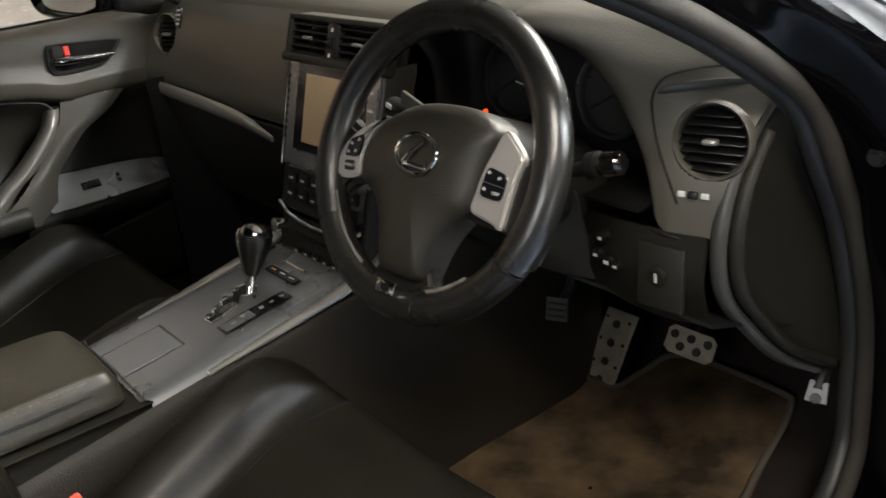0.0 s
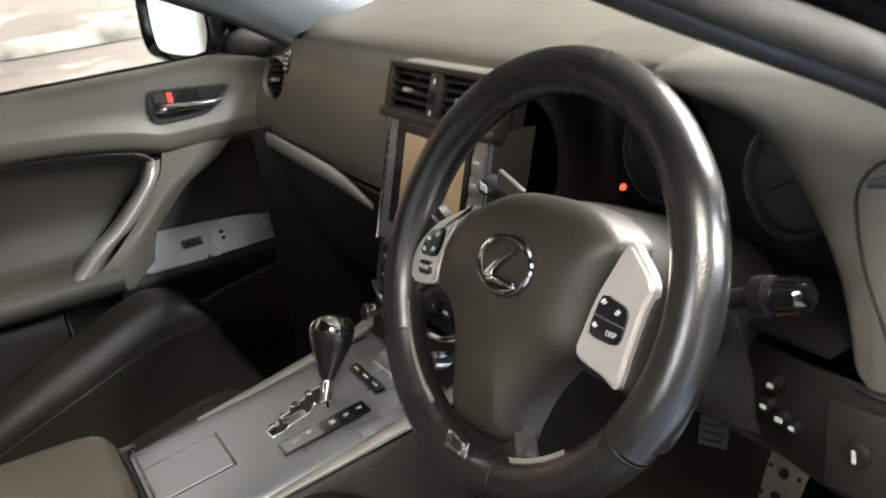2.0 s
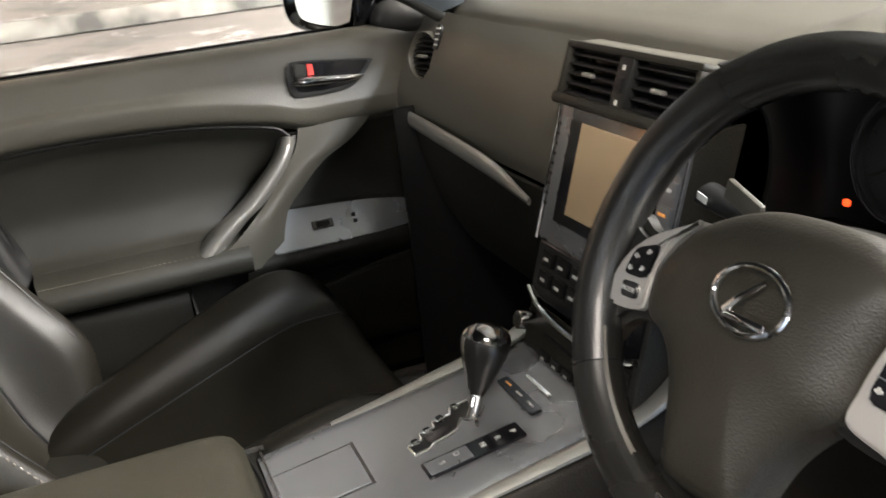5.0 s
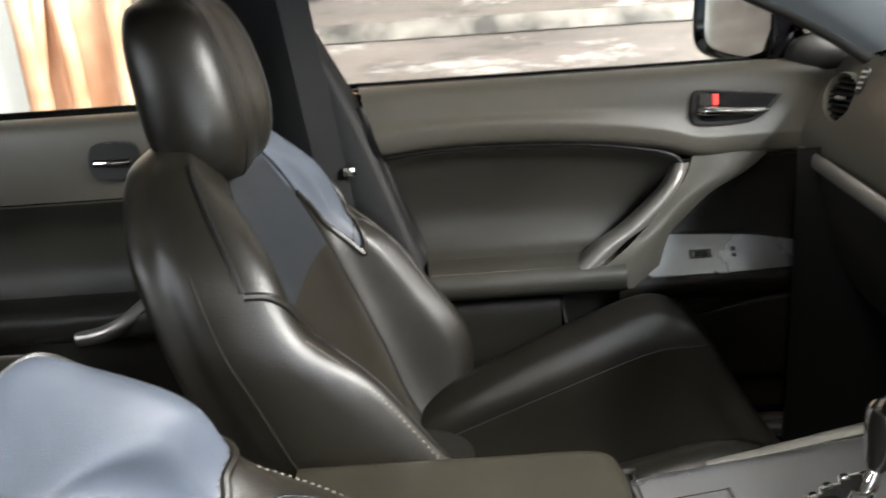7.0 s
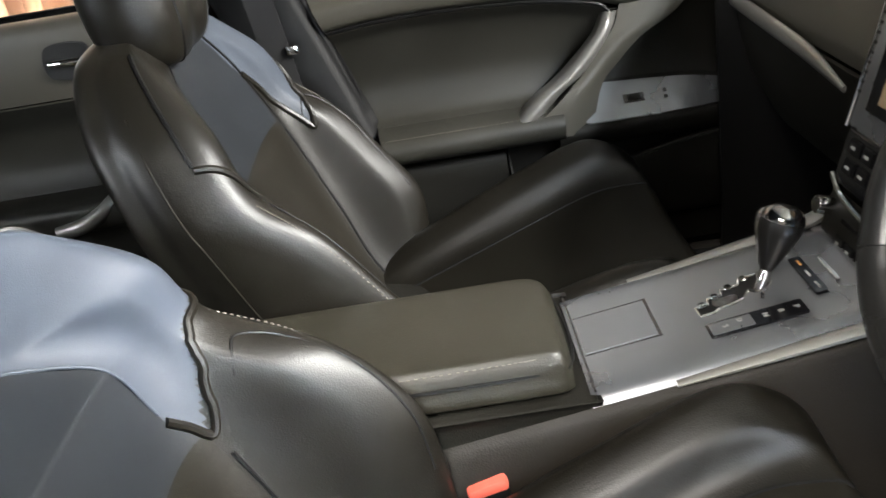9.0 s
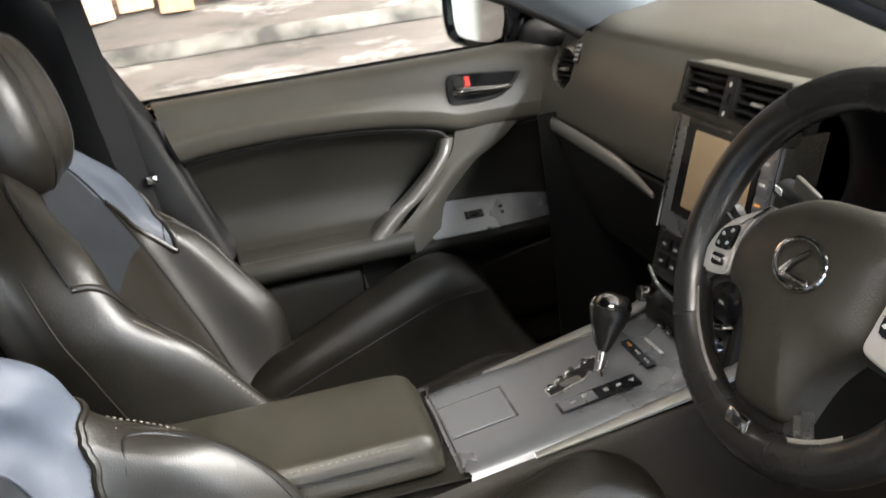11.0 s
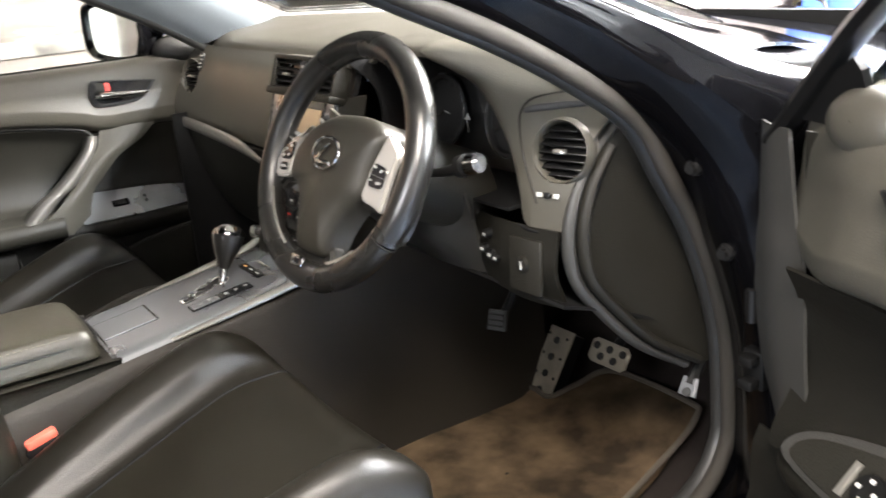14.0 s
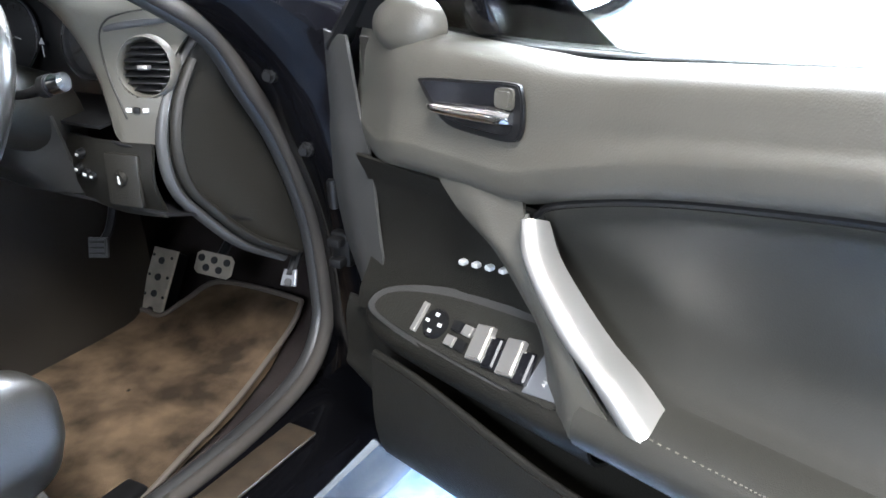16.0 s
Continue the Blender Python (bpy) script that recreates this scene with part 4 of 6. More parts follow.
def rim_arc(a0, a1, r, n=60, seg=20):
    """An arc of the rim between two angles, in degrees."""
    return tube([ring_at(radians(a0 + (a1 - a0) * k / 16)) for k in range(17)], r, n, seg)


# the leather rim is sewn from four lengths, with grips a little thicker at the spokes
for a0, a1, r in ((-32.6, 212.6, (0.0178,) * 5 + (0.0172,) * 9 + (0.0178,) * 3), (213.4, 280.6, (0.0176,) * 17), (281.4, 326.6, (0.0176,) * 17)):
    part("rim", on_wheel(rim_arc(a0, a1, r, 110 if a0 < 0 else 50)), RIMLEATHER, wheel, "worn black leather rim")
for a in (-33, 213, 281):
    b = tube([ring_at(radians(a)) + 0.0172 * (math.cos(t) * ring_at(radians(a), 1.0) + math.sin(t) * Vector((0, 0, 1))) for t in [2 * math.pi * k / 14 for k in range(14)]], 0.0008, 40, 6, True)
    part("rim_joint", on_wheel(b), BLACK, wheel)


def pillow(pts, rings, n=72, centre=(0.0, -0.02)):
    """A cushioned cover: the outline drawn in towards centre, ring by ring (scale, height)."""
    line = [(p.x, p.y) for p in catmull([(x, y, 0) for x, y in pts], n, True)]
    return grid_mesh([[Vector((centre[0] + (x - centre[0]) * k, centre[1] + (y - centre[1]) * k, h)) for x, y in line] for k, h in rings], True)


hub_out = [(-0.067, 0.036), (-0.032, 0.053), (0.0, 0.058), (0.043, 0.057), (0.068, 0.049), (0.0805, 0.037), (0.0765, 0.018), (0.070, -0.008), (0.065, -0.036), (0.046, -0.056), (0.031, -0.080), (0.023, -0.105), (0.017, -0.119), (-0.012, -0.121), (-0.037, -0.117), (-0.044, -0.098), (-0.056, -0.062), (-0.072, -0.040), (-0.092, -0.029), (-0.094, -0.002), (-0.083, 0.019)]
part("hub", on_wheel(pillow(hub_out, ((1.0, -0.030), (1.0, -0.002), (0.985, 0.003), (0.95, 0.007), (0.86, 0.0125), (0.70, 0.0165), (0.5, 0.0195), (0.25, 0.021), (0.004, 0.0215)))), HUB, wheel, "soft dark airbag cover")
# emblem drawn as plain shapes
part("emblem_ring", on_wheel(tube([(0.001 + 0.0265 * math.cos(2 * math.pi * k / 20), 0.004 + 0.0195 * math.sin(2 * math.pi * k / 20), 0.0240) for k in range(20)], 0.0022, 60, 8, True)), CHROME, wheel, "chrome oval emblem ring")
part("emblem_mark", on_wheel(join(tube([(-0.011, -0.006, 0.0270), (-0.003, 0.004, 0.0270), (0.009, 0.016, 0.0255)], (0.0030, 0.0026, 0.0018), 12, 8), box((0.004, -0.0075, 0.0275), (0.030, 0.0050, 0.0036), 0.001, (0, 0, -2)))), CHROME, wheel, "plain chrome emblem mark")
left_plate = [(-0.068, 0.037), (-0.091, 0.027), (-0.113, 0.014), (-0.128, -0.004), (-0.133, -0.026), (-0.127, -0.035), (-0.098, -0.031), (-0.095, -0.016), (-0.095, -0.001), (-0.085, 0.020)]
right_plate = [(0.089, 0.040), (0.102, 0.033), (0.116, 0.018), (0.113, 0.0), (0.110, -0.028), (0.107, -0.050), (0.092, -0.046), (0.067, -0.039), (0.068, -0.020), (0.072, 0.0), (0.079, 0.019)]
left_pad = [(-0.115, 0.007), (-0.094, 0.015), (-0.098, -0.011), (-0.120, -0.012)]
right_pad = [(0.080, 0.006), (0.105, 0.0), (0.103, -0.025), (0.075, -0.023)]
mode_pad = [(-0.118, -0.016), (-0.103, -0.015), (-0.101, -0.026), (-0.116, -0.027)]


for plate_pts, pads, marks in ((left_plate, (left_pad, mode_pad), ((-0.111, 0.002), (-0.101, 0.007), (-0.114, -0.007), (-0.103, -0.005))), (right_plate, (right_pad,), ((0.084, 0.0), (0.097, -0.004), (0.081, -0.016)))):
    sp_ob = part("spoke", on_wheel(outline(ccw(plate_pts), Matrix.Translation((0, 0, -0.004)), 0.0095, 0.0025, 66)), SPOKE, wheel, "satin silver spoke cover")
    for q in pads:
        part("button_pad", on_wheel(outline(ccw(soft(q)), Matrix.Translation((0, 0, 0.0055)), 0.0028, 0.0008)), GLOSS, sp_ob, "black button pad")
    for k, (bx, by) in enumerate(marks):
        part("button_mark", on_wheel(join(box((bx, by, 0.0085), (0.0045, 0.0016, 0.0006), 0, (0, 0, 25 * (k % 2))), box((bx, by + 0.0003, 0.0085), (0.0016, 0.0036, 0.0006), 0, (0, 0, 12)))), WHITE, sp_ob)
part("button_split", on_wheel(box((0.091, -0.0105, 0.0086), (0.028, 0.0007, 0.0004), 0, (0, 0, -6))), SATIN, wheel)
lettering("MODE", 0.0046, WM @ Matrix.Translation((-0.1095, -0.021, 0.0084)), WHITE, wheel)
lettering("DISP", 0.0046, WM @ Matrix.Translation((0.096, -0.0185, 0.0084)), WHITE, wheel)
for pts in ([(-0.05, 0.024), (-0.112, 0.020), (-0.136, 0.030), (-0.150, 0.012), (-0.152, -0.03), (-0.142, -0.062), (-0.126, -0.062), (-0.116, -0.046), (-0.098, -0.037), (-0.05, -0.04)],
            [(0.05, 0.024), (0.105, 0.016), (0.118, 0.020), (0.134, 0.034), (0.150, 0.012), (0.152, -0.04), (0.140, -0.078), (0.122, -0.078), (0.112, -0.055), (0.05, -0.042)]):
    part("spoke_base", on_wheel(outline(ccw(pts), Matrix.Translation((0, 0, -0.018)), 0.017, 0.006, 60)), RIMLEATHER, wheel, "leather spoke root")
part("lower_spoke", on_wheel(outline(ccw([(-0.044, -0.102), (-0.053, -0.121), (-0.078, -0.138), (-0.040, -0.151), (0.0, -0.154), (0.030, -0.151), (0.062, -0.138), (0.034, -0.124), (0.020, -0.102), (-0.012, -0.098)]), Matrix.Translation((0, 0, -0.022)), 0.018, 0.004, 60)), RIMLEATHER, wheel, "leather lower spoke")


def braid(pts, n):
    """Crossed stitches along a line, like a laced seam."""
    p = catmull(pts, n + 1)
    bms = []
    for a, b in zip(p, p[1:]):
        d = (b - a).normalized()
        q = Vector((-d.y, d.x, 0)) * 0.0019
        bms += [rod(a - q, b + q, 0.0006, seg=6), rod(a + q + Vector((0, 0, 0.0006)), b - q + Vector((0, 0, 0.0006)), 0.0006, seg=6)]
    return join(*bms)


for a0, a1, n in ((203, 243, 44), (286, 309, 25)):
    part("rim_stitching", on_wheel(braid([ring_at(radians(a0 + (a1 - a0) * k / 6), 0.1306, 0.0080) for k in range(7)], n)), STITCH, wheel, "pale crossed stitching")
part("badge", on_wheel(box((-0.010, -0.1315, 0.0175), (0.026, 0.0135, 0.003), 0.002, (0, 0, -2))), CHROME, wheel, "plain silver badge plate")
part("badge_mark", on_wheel(box((-0.009, -0.1315, 0.0193), (0.011, 0.006, 0.0006), 0, (0, 0, -2))), GLOSS, wheel)

column = thing("steering_column", "dark steering column shroud with two stalks", "steering column")
part("shroud", loft([[(0.365 + 0.055 * math.cos(a) * k, y, z + 0.055 * math.sin(a) * k) for a in [2 * math.pi * j / 10 for j in range(10)]] for y, z, k in ((0.03, 0.885, 0.8), (0.06, 0.872, 1.05), (0.12, 0.845, 1.1), (0.2, 0.81, 1.1))], 16, 30), PADD, column)
part("light_stalk", join(tube([(0.42, 0.08, 0.868), (0.47, 0.088, 0.876), (0.500, 0.094, 0.885)], (0.005, 0.006, 0.008), 16, 14)), BLACK, column, "black right stalk")
part("stalk_collar", rod((0.498, 0.0935, 0.885), (0.512, 0.0955, 0.889), 0.0135, 0.0135, 24, 0.002), BLACK, column)
part("stalk_knob", rod((0.513, 0.0957, 0.889), (0.536, 0.099, 0.895), 0.0130, 0.0115, 24, 0.004), DARKCHROME, column, "shiny grey twist knob")
part("wiper_stalk", tube([(0.325, 0.07, 0.895), (0.28, 0.062, 0.910), (0.236, 0.058, 0.919)], (0.007, 0.010, 0.0125), 16, 14, flat=0.7, side=(0, 0, 1)), BLACK, column, "black left stalk")
part("paddle", box((0.292, 0.045, 0.930), (0.036, 0.005, 0.016), 0.0025, (0, 20, 0)), PAD, column, "grey shift paddle")
part("stalk_mark", box((0.246, 0.046, 0.921), (0.010, 0.0008, 0.006), 0, (0, 15, 0)), WHITE, column)

# ---- pedals and mat ----
BINDING = material("mat_binding", (0.05, 0.041, 0.031), 0.8, vary=0.15)
mat = thing("floor_mat", "dirty brown stained carpet floor mat", "floor mat", at=(0.32, 0.3, 0.31))
mo = [(0.110, -0.10), (0.098, 0.20), (0.098, 0.40), (0.104, 0.440), (0.15, 0.452), (0.195, 0.452), (0.215, 0.50), (0.25, 0.56), (0.42, 0.565), (0.455, 0.545), (0.475, 0.45), (0.54, 0.20), (0.55, -0.10)]


def floor_lift(y):
    return 0.322 + max(0.0, y - 0.42) * 0.32


mp = [(p.x, p.y) for p in catmull([(x, y, 0) for x, y in mo], 90, True)]
cx, cy = 0.33, 0.25
rows = [[Vector((cx + (x - cx) * s, cy + (y - cy) * s, floor_lift(cy + (y - cy) * s) + 0.009 + 0.004 * noise.noise((x * 9 * s, y * 9 * s, 1)))) for x, y in mp] for s in (1.0, 0.98, 0.9, 0.75, 0.6, 0.4, 0.2, 0.01)]
part("carpet_face", grid_mesh([[p + Vector((0, 0, -0.012)) for p in rows[0]]] + rows, True), MAT, mat)
part("binding", tube([(x, y, floor_lift(y) + 0.012) for x, y in mo], 0.005, 120, 8, True), BINDING, mat, "dark bound edge")

rest = thing("foot_rest", "drilled brushed aluminium foot rest", "foot rest", at=(0.162, 0.486, 0.385))
fm = facing((0.162, 0.482, 0.385), (0.05, -0.867, 0.5), (0, 0.5, 0.867)) @ Matrix.Diagonal((0.9, 0.76, 1, 1))
part("plate", outline([(-0.036, -0.092), (0.032, -0.092), (0.038, 0.095), (-0.030, 0.095)], fm, 0.004, 0.0015), ALU, rest)
part("backing", outline([(-0.033, -0.088), (0.030, -0.088), (0.035, 0.09), (-0.027, 0.09)], fm @ Matrix.Translation((0, 0, -0.03)), 0.030, 0.0), BLACK, rest)
for k in range(4):
    for x in ((0.0,) if k != 3 else (0.0,)):
        part("grip", rod(fm @ Vector((x, -0.062 + 0.042 * k, 0.003)), fm @ Vector((x, -0.062 + 0.042 * k, 0.007)), 0.0075, 0.006, 16), RUBBER, rest)
for k in range(4):
    for x in (-0.024, 0.026):
        part("stud", rod(fm @ Vector((x, -0.075 + 0.05 * k, 0.003)), fm @ Vector((x, -0.075 + 0.05 * k, 0.0055)), 0.003, 0.003, 10), RUBBER, rest)
brake = thing("brake_pedal", "drilled aluminium brake pedal with rubber grips", "pedal", at=(0.329, 0.48, 0.463))
bmx = facing((0.329, 0.478, 0.463), (0.1, -0.85, 0.5), (0, 0.5, 0.85)) @ Matrix.Diagonal((0.66, 0.8, 1, 1))
part("plate", outline([(-0.062, -0.018), (-0.048, -0.026), (0.046, -0.026), (0.06, -0.016), (0.06, 0.016), (0.046, 0.026), (-0.05, 0.026), (-0.062, 0.018)], bmx, 0.005, 0.002), ALU, brake)
for k in range(5):
    part("grip", rod(bmx @ Vector((-0.042 + 0.021 * k, 0.010 * (-1) ** k, 0.004)), bmx @ Vector((-0.042 + 0.021 * k, 0.010 * (-1) ** k, 0.008)), 0.007, 0.006, 16), RUBBER, brake)
part("arm", tube([bmx @ Vector((0, 0, -0.004)), (0.329, 0.54, 0.52), (0.329, 0.60, 0.68)], 0.009, 14, 8), BLACK, brake)
park = thing("parking_brake_pedal", "small rubber parking brake pedal", "pedal", at=(0.149, 0.385, 0.50))
pm = facing((0.147, 0.385, 0.50), (0.4, -0.85, 0.3)) @ Matrix.Diagonal((0.8, 0.9, 1, 1))
part("pad", outline([(-0.022, -0.02), (0.022, -0.02), (0.022, 0.02), (-0.022, 0.02)], pm, 0.010, 0.003), RUBBER, park)
for k in range(3):
    b = box((0, -0.011 + 0.011 * k, 0.0105), (0.034, 0.004, 0.003), 0.001)
    b.transform(pm)
    part("rib", b, PADD, park)
part("arm", tube([pm @ Vector((0, 0, 0)), (0.147, 0.42, 0.54), (0.147, 0.46, 0.67)], 0.008, 14, 8), BLACK, park)
acc = thing("accelerator_pedal", "small aluminium accelerator pedal with rubber grip", "pedal", at=(0.59, 0.38, 0.54))
am = facing((0.578, 0.392, 0.520), (0.2, -0.8, 0.55)) @ Matrix.Diagonal((0.5, 0.26, 1, 1))
part("plate", outline([(-0.026, -0.03), (0.026, -0.03), (0.022, 0.07), (-0.022, 0.07)], am, 0.005, 0.002), SATIN, acc)
part("grip", rod(am @ Vector((0, -0.012, 0.004)), am @ Vector((0, -0.012, 0.007)), 0.007, 0.006, 16), RUBBER, acc)
part("arm", tube([am @ Vector((0, 0.03, 0)), (0.565, 0.47, 0.60), (0.56, 0.55, 0.70)], 0.008, 14, 8), BLACK, acc)

# ---- seats ----
def seat(sx, name_label, back_dy, back_dz, lift, TL, head, bol):
    xc = 0.362 * sx
    st = thing("front_seat", name_label, "car seat", "front seats", at=(xc, -0.25, 0.33))

    def P(x, y, z):
        return (xc + x, y, z)

    # cushion: sections along y, each a loop across the seat
    def cushion(y, w, z, b, t):
        y = y if y < -0.25 else -0.25 + (y + 0.25) * 0.72
        z += lift * (-0.3 + 1.3 * min(1.0, max(0.0, (y + 0.54) / 0.36)))
        return [P(-w, y, z - t * 0.55), P(-w - 0.004, y, z + b * 0.45), P(-w + 0.022, y, z + b), P(-w + 0.062, y, z + b * 0.75), P(-w + 0.105, y, z + 0.006), P(0, y, z), P(w - 0.105, y, z + 0.006), P(w - 0.062, y, z + b * 0.75), P(w - 0.022, y, z + b), P(w + 0.004, y, z + b * 0.45), P(w, y, z - t * 0.55), P(w * 0.7, y, z - t), P(-w * 0.7, y, z - t)]

    secs = [cushion(-0.54, 0.20, 0.46, 0.03, 0.13), cushion(-0.42, 0.212, 0.462, 0.055, 0.13), cushion(-0.25, 0.236, 0.462, 0.068, 0.13), cushion(-0.10, 0.250, 0.472, 0.068, 0.13), cushion(-0.02, 0.25, 0.478, 0.048, 0.13), cushion(0.03, 0.235, 0.478, 0.012, 0.12), cushion(0.05, 0.20, 0.44, 0.0, 0.07)]
    g = grid_points(secs, 56, 104, True)
    # columns: 13 control points over 104 samples
    mid = lambda u, v: 3.9 / 13 <= v <= 6.15 / 13
    part("cushion_centre", grid_mesh(g, True, False, mid), LEATHERC, st, "ribbed black leather seat centre")
    part("cushion_bolster", grid_mesh(g, True, True, lambda u, v: not mid(u, v)), LEATHER, st)
    for jx in (int(3.9 / 13 * 104) + 1, int(6.15 / 13 * 104)):
        part("piping", tube([g[i][jx] for i in range(4, 50, 5)], 0.0022, 60, 6), BLACK, st)
    # backrest: sections upwards
    def P(x, y, z):
        return (xc + x, y + back_dy, z + back_dz)


    def back(z, w, b, t, y0=None, c=0.0):
        y = -0.455 - (z - 0.48) * TL if y0 is None else y0
        return [P(-w, y - t * 0.5, z), P(-w - 0.004, y + b * 0.45, z), P(-w + 0.02, y + b, z), P(-w + 0.06, y + b * 0.8, z), P(-w + 0.105, y + 0.012, z), P(0, y - c, z), P(w - 0.105, y + 0.012, z), P(w - 0.06, y + b * 0.8, z), P(w - 0.02, y + b, z), P(w + 0.004, y + b * 0.45, z), P(w, y - t * 0.5, z), P(w * 0.75, y - t, z), P(-w * 0.75, y - t, z)]

    bs = [back(0.40, 0.235, 0.05, 0.11, -0.40), back(0.50, 0.25, bol[0], 0.12), back(0.58, 0.262, bol[1], 0.12), back(0.66, 0.268, bol[2], 0.115), back(0.735, 0.270, bol[3], 0.11), back(0.79, 0.266, bol[4], 0.105), back(0.86, 0.240, bol[5], 0.10), back(0.91, 0.20, 0.030, 0.09), back(0.945, 0.16, 0.012, 0.075), back(0.962, 0.12, 0.0, 0.05)]
    g = grid_points(bs, 190, 260, True)

    if sx > 0:
        for r in g:
            for q in r:
                e = min(1.0, max(0.0, (0.205 - abs(q.x - xc)) / 0.08))
                w = e * e * (3 - 2 * e) * max(0.0, min(1.0, (q.z - 0.80) / 0.14))
                q.z -= 0.085 * w
                q.y -= 0.02 * w

    def wing_from(k):
        if sx > 0:
            return 0.585 - 0.185 * max(0.0, (k - 0.95) / 2.95) ** 5 if k < 3.9 else 0.40 + (k - 3.9) * 0.25
        return 0.63 - 0.20 * max(0.0, (k - 0.95) / 2.45) ** 2.2 if k < 3.4 else 0.43 + (k - 3.4) * 0.4

    def zone(u, v):
        k = v * 13
        k = 10 - k if k > 5 else k        # 0..5 from the side to the middle
        if v * 13 > 10.02 or k < 0:
            return "shell"
        # upper wing: between the side seam and the middle, from mid height to the top
        if wing_from(k) < u < 0.93 and (0.9 if sx > 0 else 0.55) < k < (4.1 if sx > 0 else 3.95):
            return "wing"
        if k > 3.9:
            return "bolster" if u >= 0.93 else "collar" if u > (0.40 if sx > 0 else 0.475) else "middle"
        return "bolster"

    part("backrest_bolster", grid_mesh(g, True, True, lambda u, v: zone(u, v) in ("bolster", "shell")), LEATHER, st)
    part("backrest_centre", grid_mesh(g, True, False, lambda u, v: zone(u, v) == "middle"), LEATHERC, st)
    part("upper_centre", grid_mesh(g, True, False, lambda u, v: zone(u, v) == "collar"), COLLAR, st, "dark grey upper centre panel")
    # The wings pair up; the dimmer one takes black leather to carry its shade.
    part("shoulder_wing", grid_mesh(g, True, False, lambda u, v: zone(u, v) == "wing" and v < 0.4), SUEDE, st, "grey suede shoulder wing, shade put into its black leather")
    part("shoulder_wing", grid_mesh(g, True, False, lambda u, v: zone(u, v) == "wing" and v > 0.4), LEATHER, st, "shoulder wing, shade put into its black leather")
    for k in (3.9, 6.1):
        part("seam", tube([g[i][int(k / 13 * 260)] for i in range(6, 76 if sx > 0 else 178, 7)], 0.0022, 90, 6), BLACK, st)
    for f in (1, -1):
        line = [0.95, 1.4, 1.9, 2.3, 2.6, 2.8, 3.0, 3.1, 3.2, 3.3, 3.4, 3.5, 3.6, 3.7, 3.8, 3.9]
        if sx > 0:
            line += [4.0, 4.1]
        pts = [g[int(wing_from(k) * 189)][int((k if f > 0 else 10 - k) / 13 * 260)] for k in line]
        part("wing_seam", tube(pts, 0.0048, 120, 8), LEATHER, st)
        pts = [g[int(u * 189)][int(((0.95 if sx > 0 else 0.6) if f > 0 else 9.05) / 13 * 260)] for u in (0.60 if sx > 0 else 0.64, 0.68, 0.74, 0.80, 0.87, 0.93)]
        part("wing_seam", tube(pts, 0.0028, 50, 6), BLACK, st)
        if sx > 0 and f > 0:
            top = [(u, 4.1) for u in (0.47, 0.58, 0.70, 0.80, 0.88)] + [(0.925, k) for k in (3.9, 3.4, 2.8, 2.2, 1.6, 1.1)]
            part("wing_piping", tube([g[int(u * 189)][int(k / 13 * 260)] for u, k in top], 0.0018, 120, 8), SUEDE, st, "grey piping round the shoulder wing, shade put into its black leather")
        bow = ((0.47, 3.4), (0.51, 3.0), (0.52, 2.6), (0.49, 2.4), (0.42, 2.4), (0.33, 2.5), (0.24, 2.6))
        part("bolster_seam", tube([g[int(u * 189)][int((k if f > 0 else 10 - k) / 13 * 260)] for u, k in bow], 0.0016, 60, 6), BLACK, st)
        edge = [g[int(u * 189)][int((1.85 if f > 0 else 8.15) / 13 * 260)] for u in (0.55, 0.48, 0.40, 0.30, 0.22, 0.15)]
        part("edge_stitching", stitches(edge, 56, 0.0009, 0.0032), THREAD, st, "pale edge stitching")
        pts = [g[int(u * 189)][int((0.35 if f > 0 else 9.65) / 13 * 260)] for u in (0.05, 0.15, 0.25, 0.35, 0.45, 0.55, 0.65, 0.75)]
        part("side_seam", tube(pts, 0.0013, 60, 6), LEATHERC, st)
    # head rest
    def P(x, y, z):
        return (xc + x * 1.04, y + head[0], z + head[1])

    hr = []
    for z, w, d, y in ((0.955, 0.075, 0.03, -0.700), (0.965, 0.105, 0.05, -0.698), (1.01, 0.122, 0.062, -0.700), (1.07, 0.120, 0.062, -0.708), (1.12, 0.108, 0.056, -0.718), (1.15, 0.085, 0.045, -0.725), (1.163, 0.05, 0.022, -0.730)):
        hr.append([P(-w, y, z), P(-w * 0.86, y + d * 0.8, z), P(-w * 0.45, y + d, z), P(0, y + d * 0.92, z), P(w * 0.45, y + d, z), P(w * 0.86, y + d * 0.8, z), P(w, y, z), P(w * 0.8, y - d * 0.75, z), P(0, y - d, z), P(-w * 0.8, y - d * 0.75, z)])
    g = grid_points(hr, 40, 60, True)
    part("head_rest", grid_mesh(g, True, True), LEATHER, st, "padded black leather head rest")
    for k in (9, 27):
        part("head_rest_seam", tube([g[i][k] for i in range(2, 39, 4)], 0.0017, 60, 6), BLACK, st)
    for x in (-0.045, 0.045):
        part("head_rest_post", rod(P(x, -0.69, 0.92), P(x, -0.70, 0.97), 0.006), CHROME, st)
    def P(x, y, z):
        return (xc + x, y, z)

    part("seat_base", loft([[P(-0.23, y, 0.33), P(-0.235, y, 0.46), P(0.235, y, 0.46), P(0.23, y, 0.33)] for y in (-0.5, -0.2, -0.09)], 8, 20), PADD, st)
    part("seat_rail", box(P(-0.18, -0.2, 0.325), (0.04, 0.56, 0.03), 0.005), BLACK, st)
    part("seat_rail", box(P(0.18, -0.2, 0.325), (0.04, 0.56, 0.03), 0.005), BLACK, st)
    part("recliner_knob", rod(P(-sx * 0.262, -0.48, 0.47), P(-sx * 0.272, -0.48, 0.47), 0.012), CHROME, st)
    return st


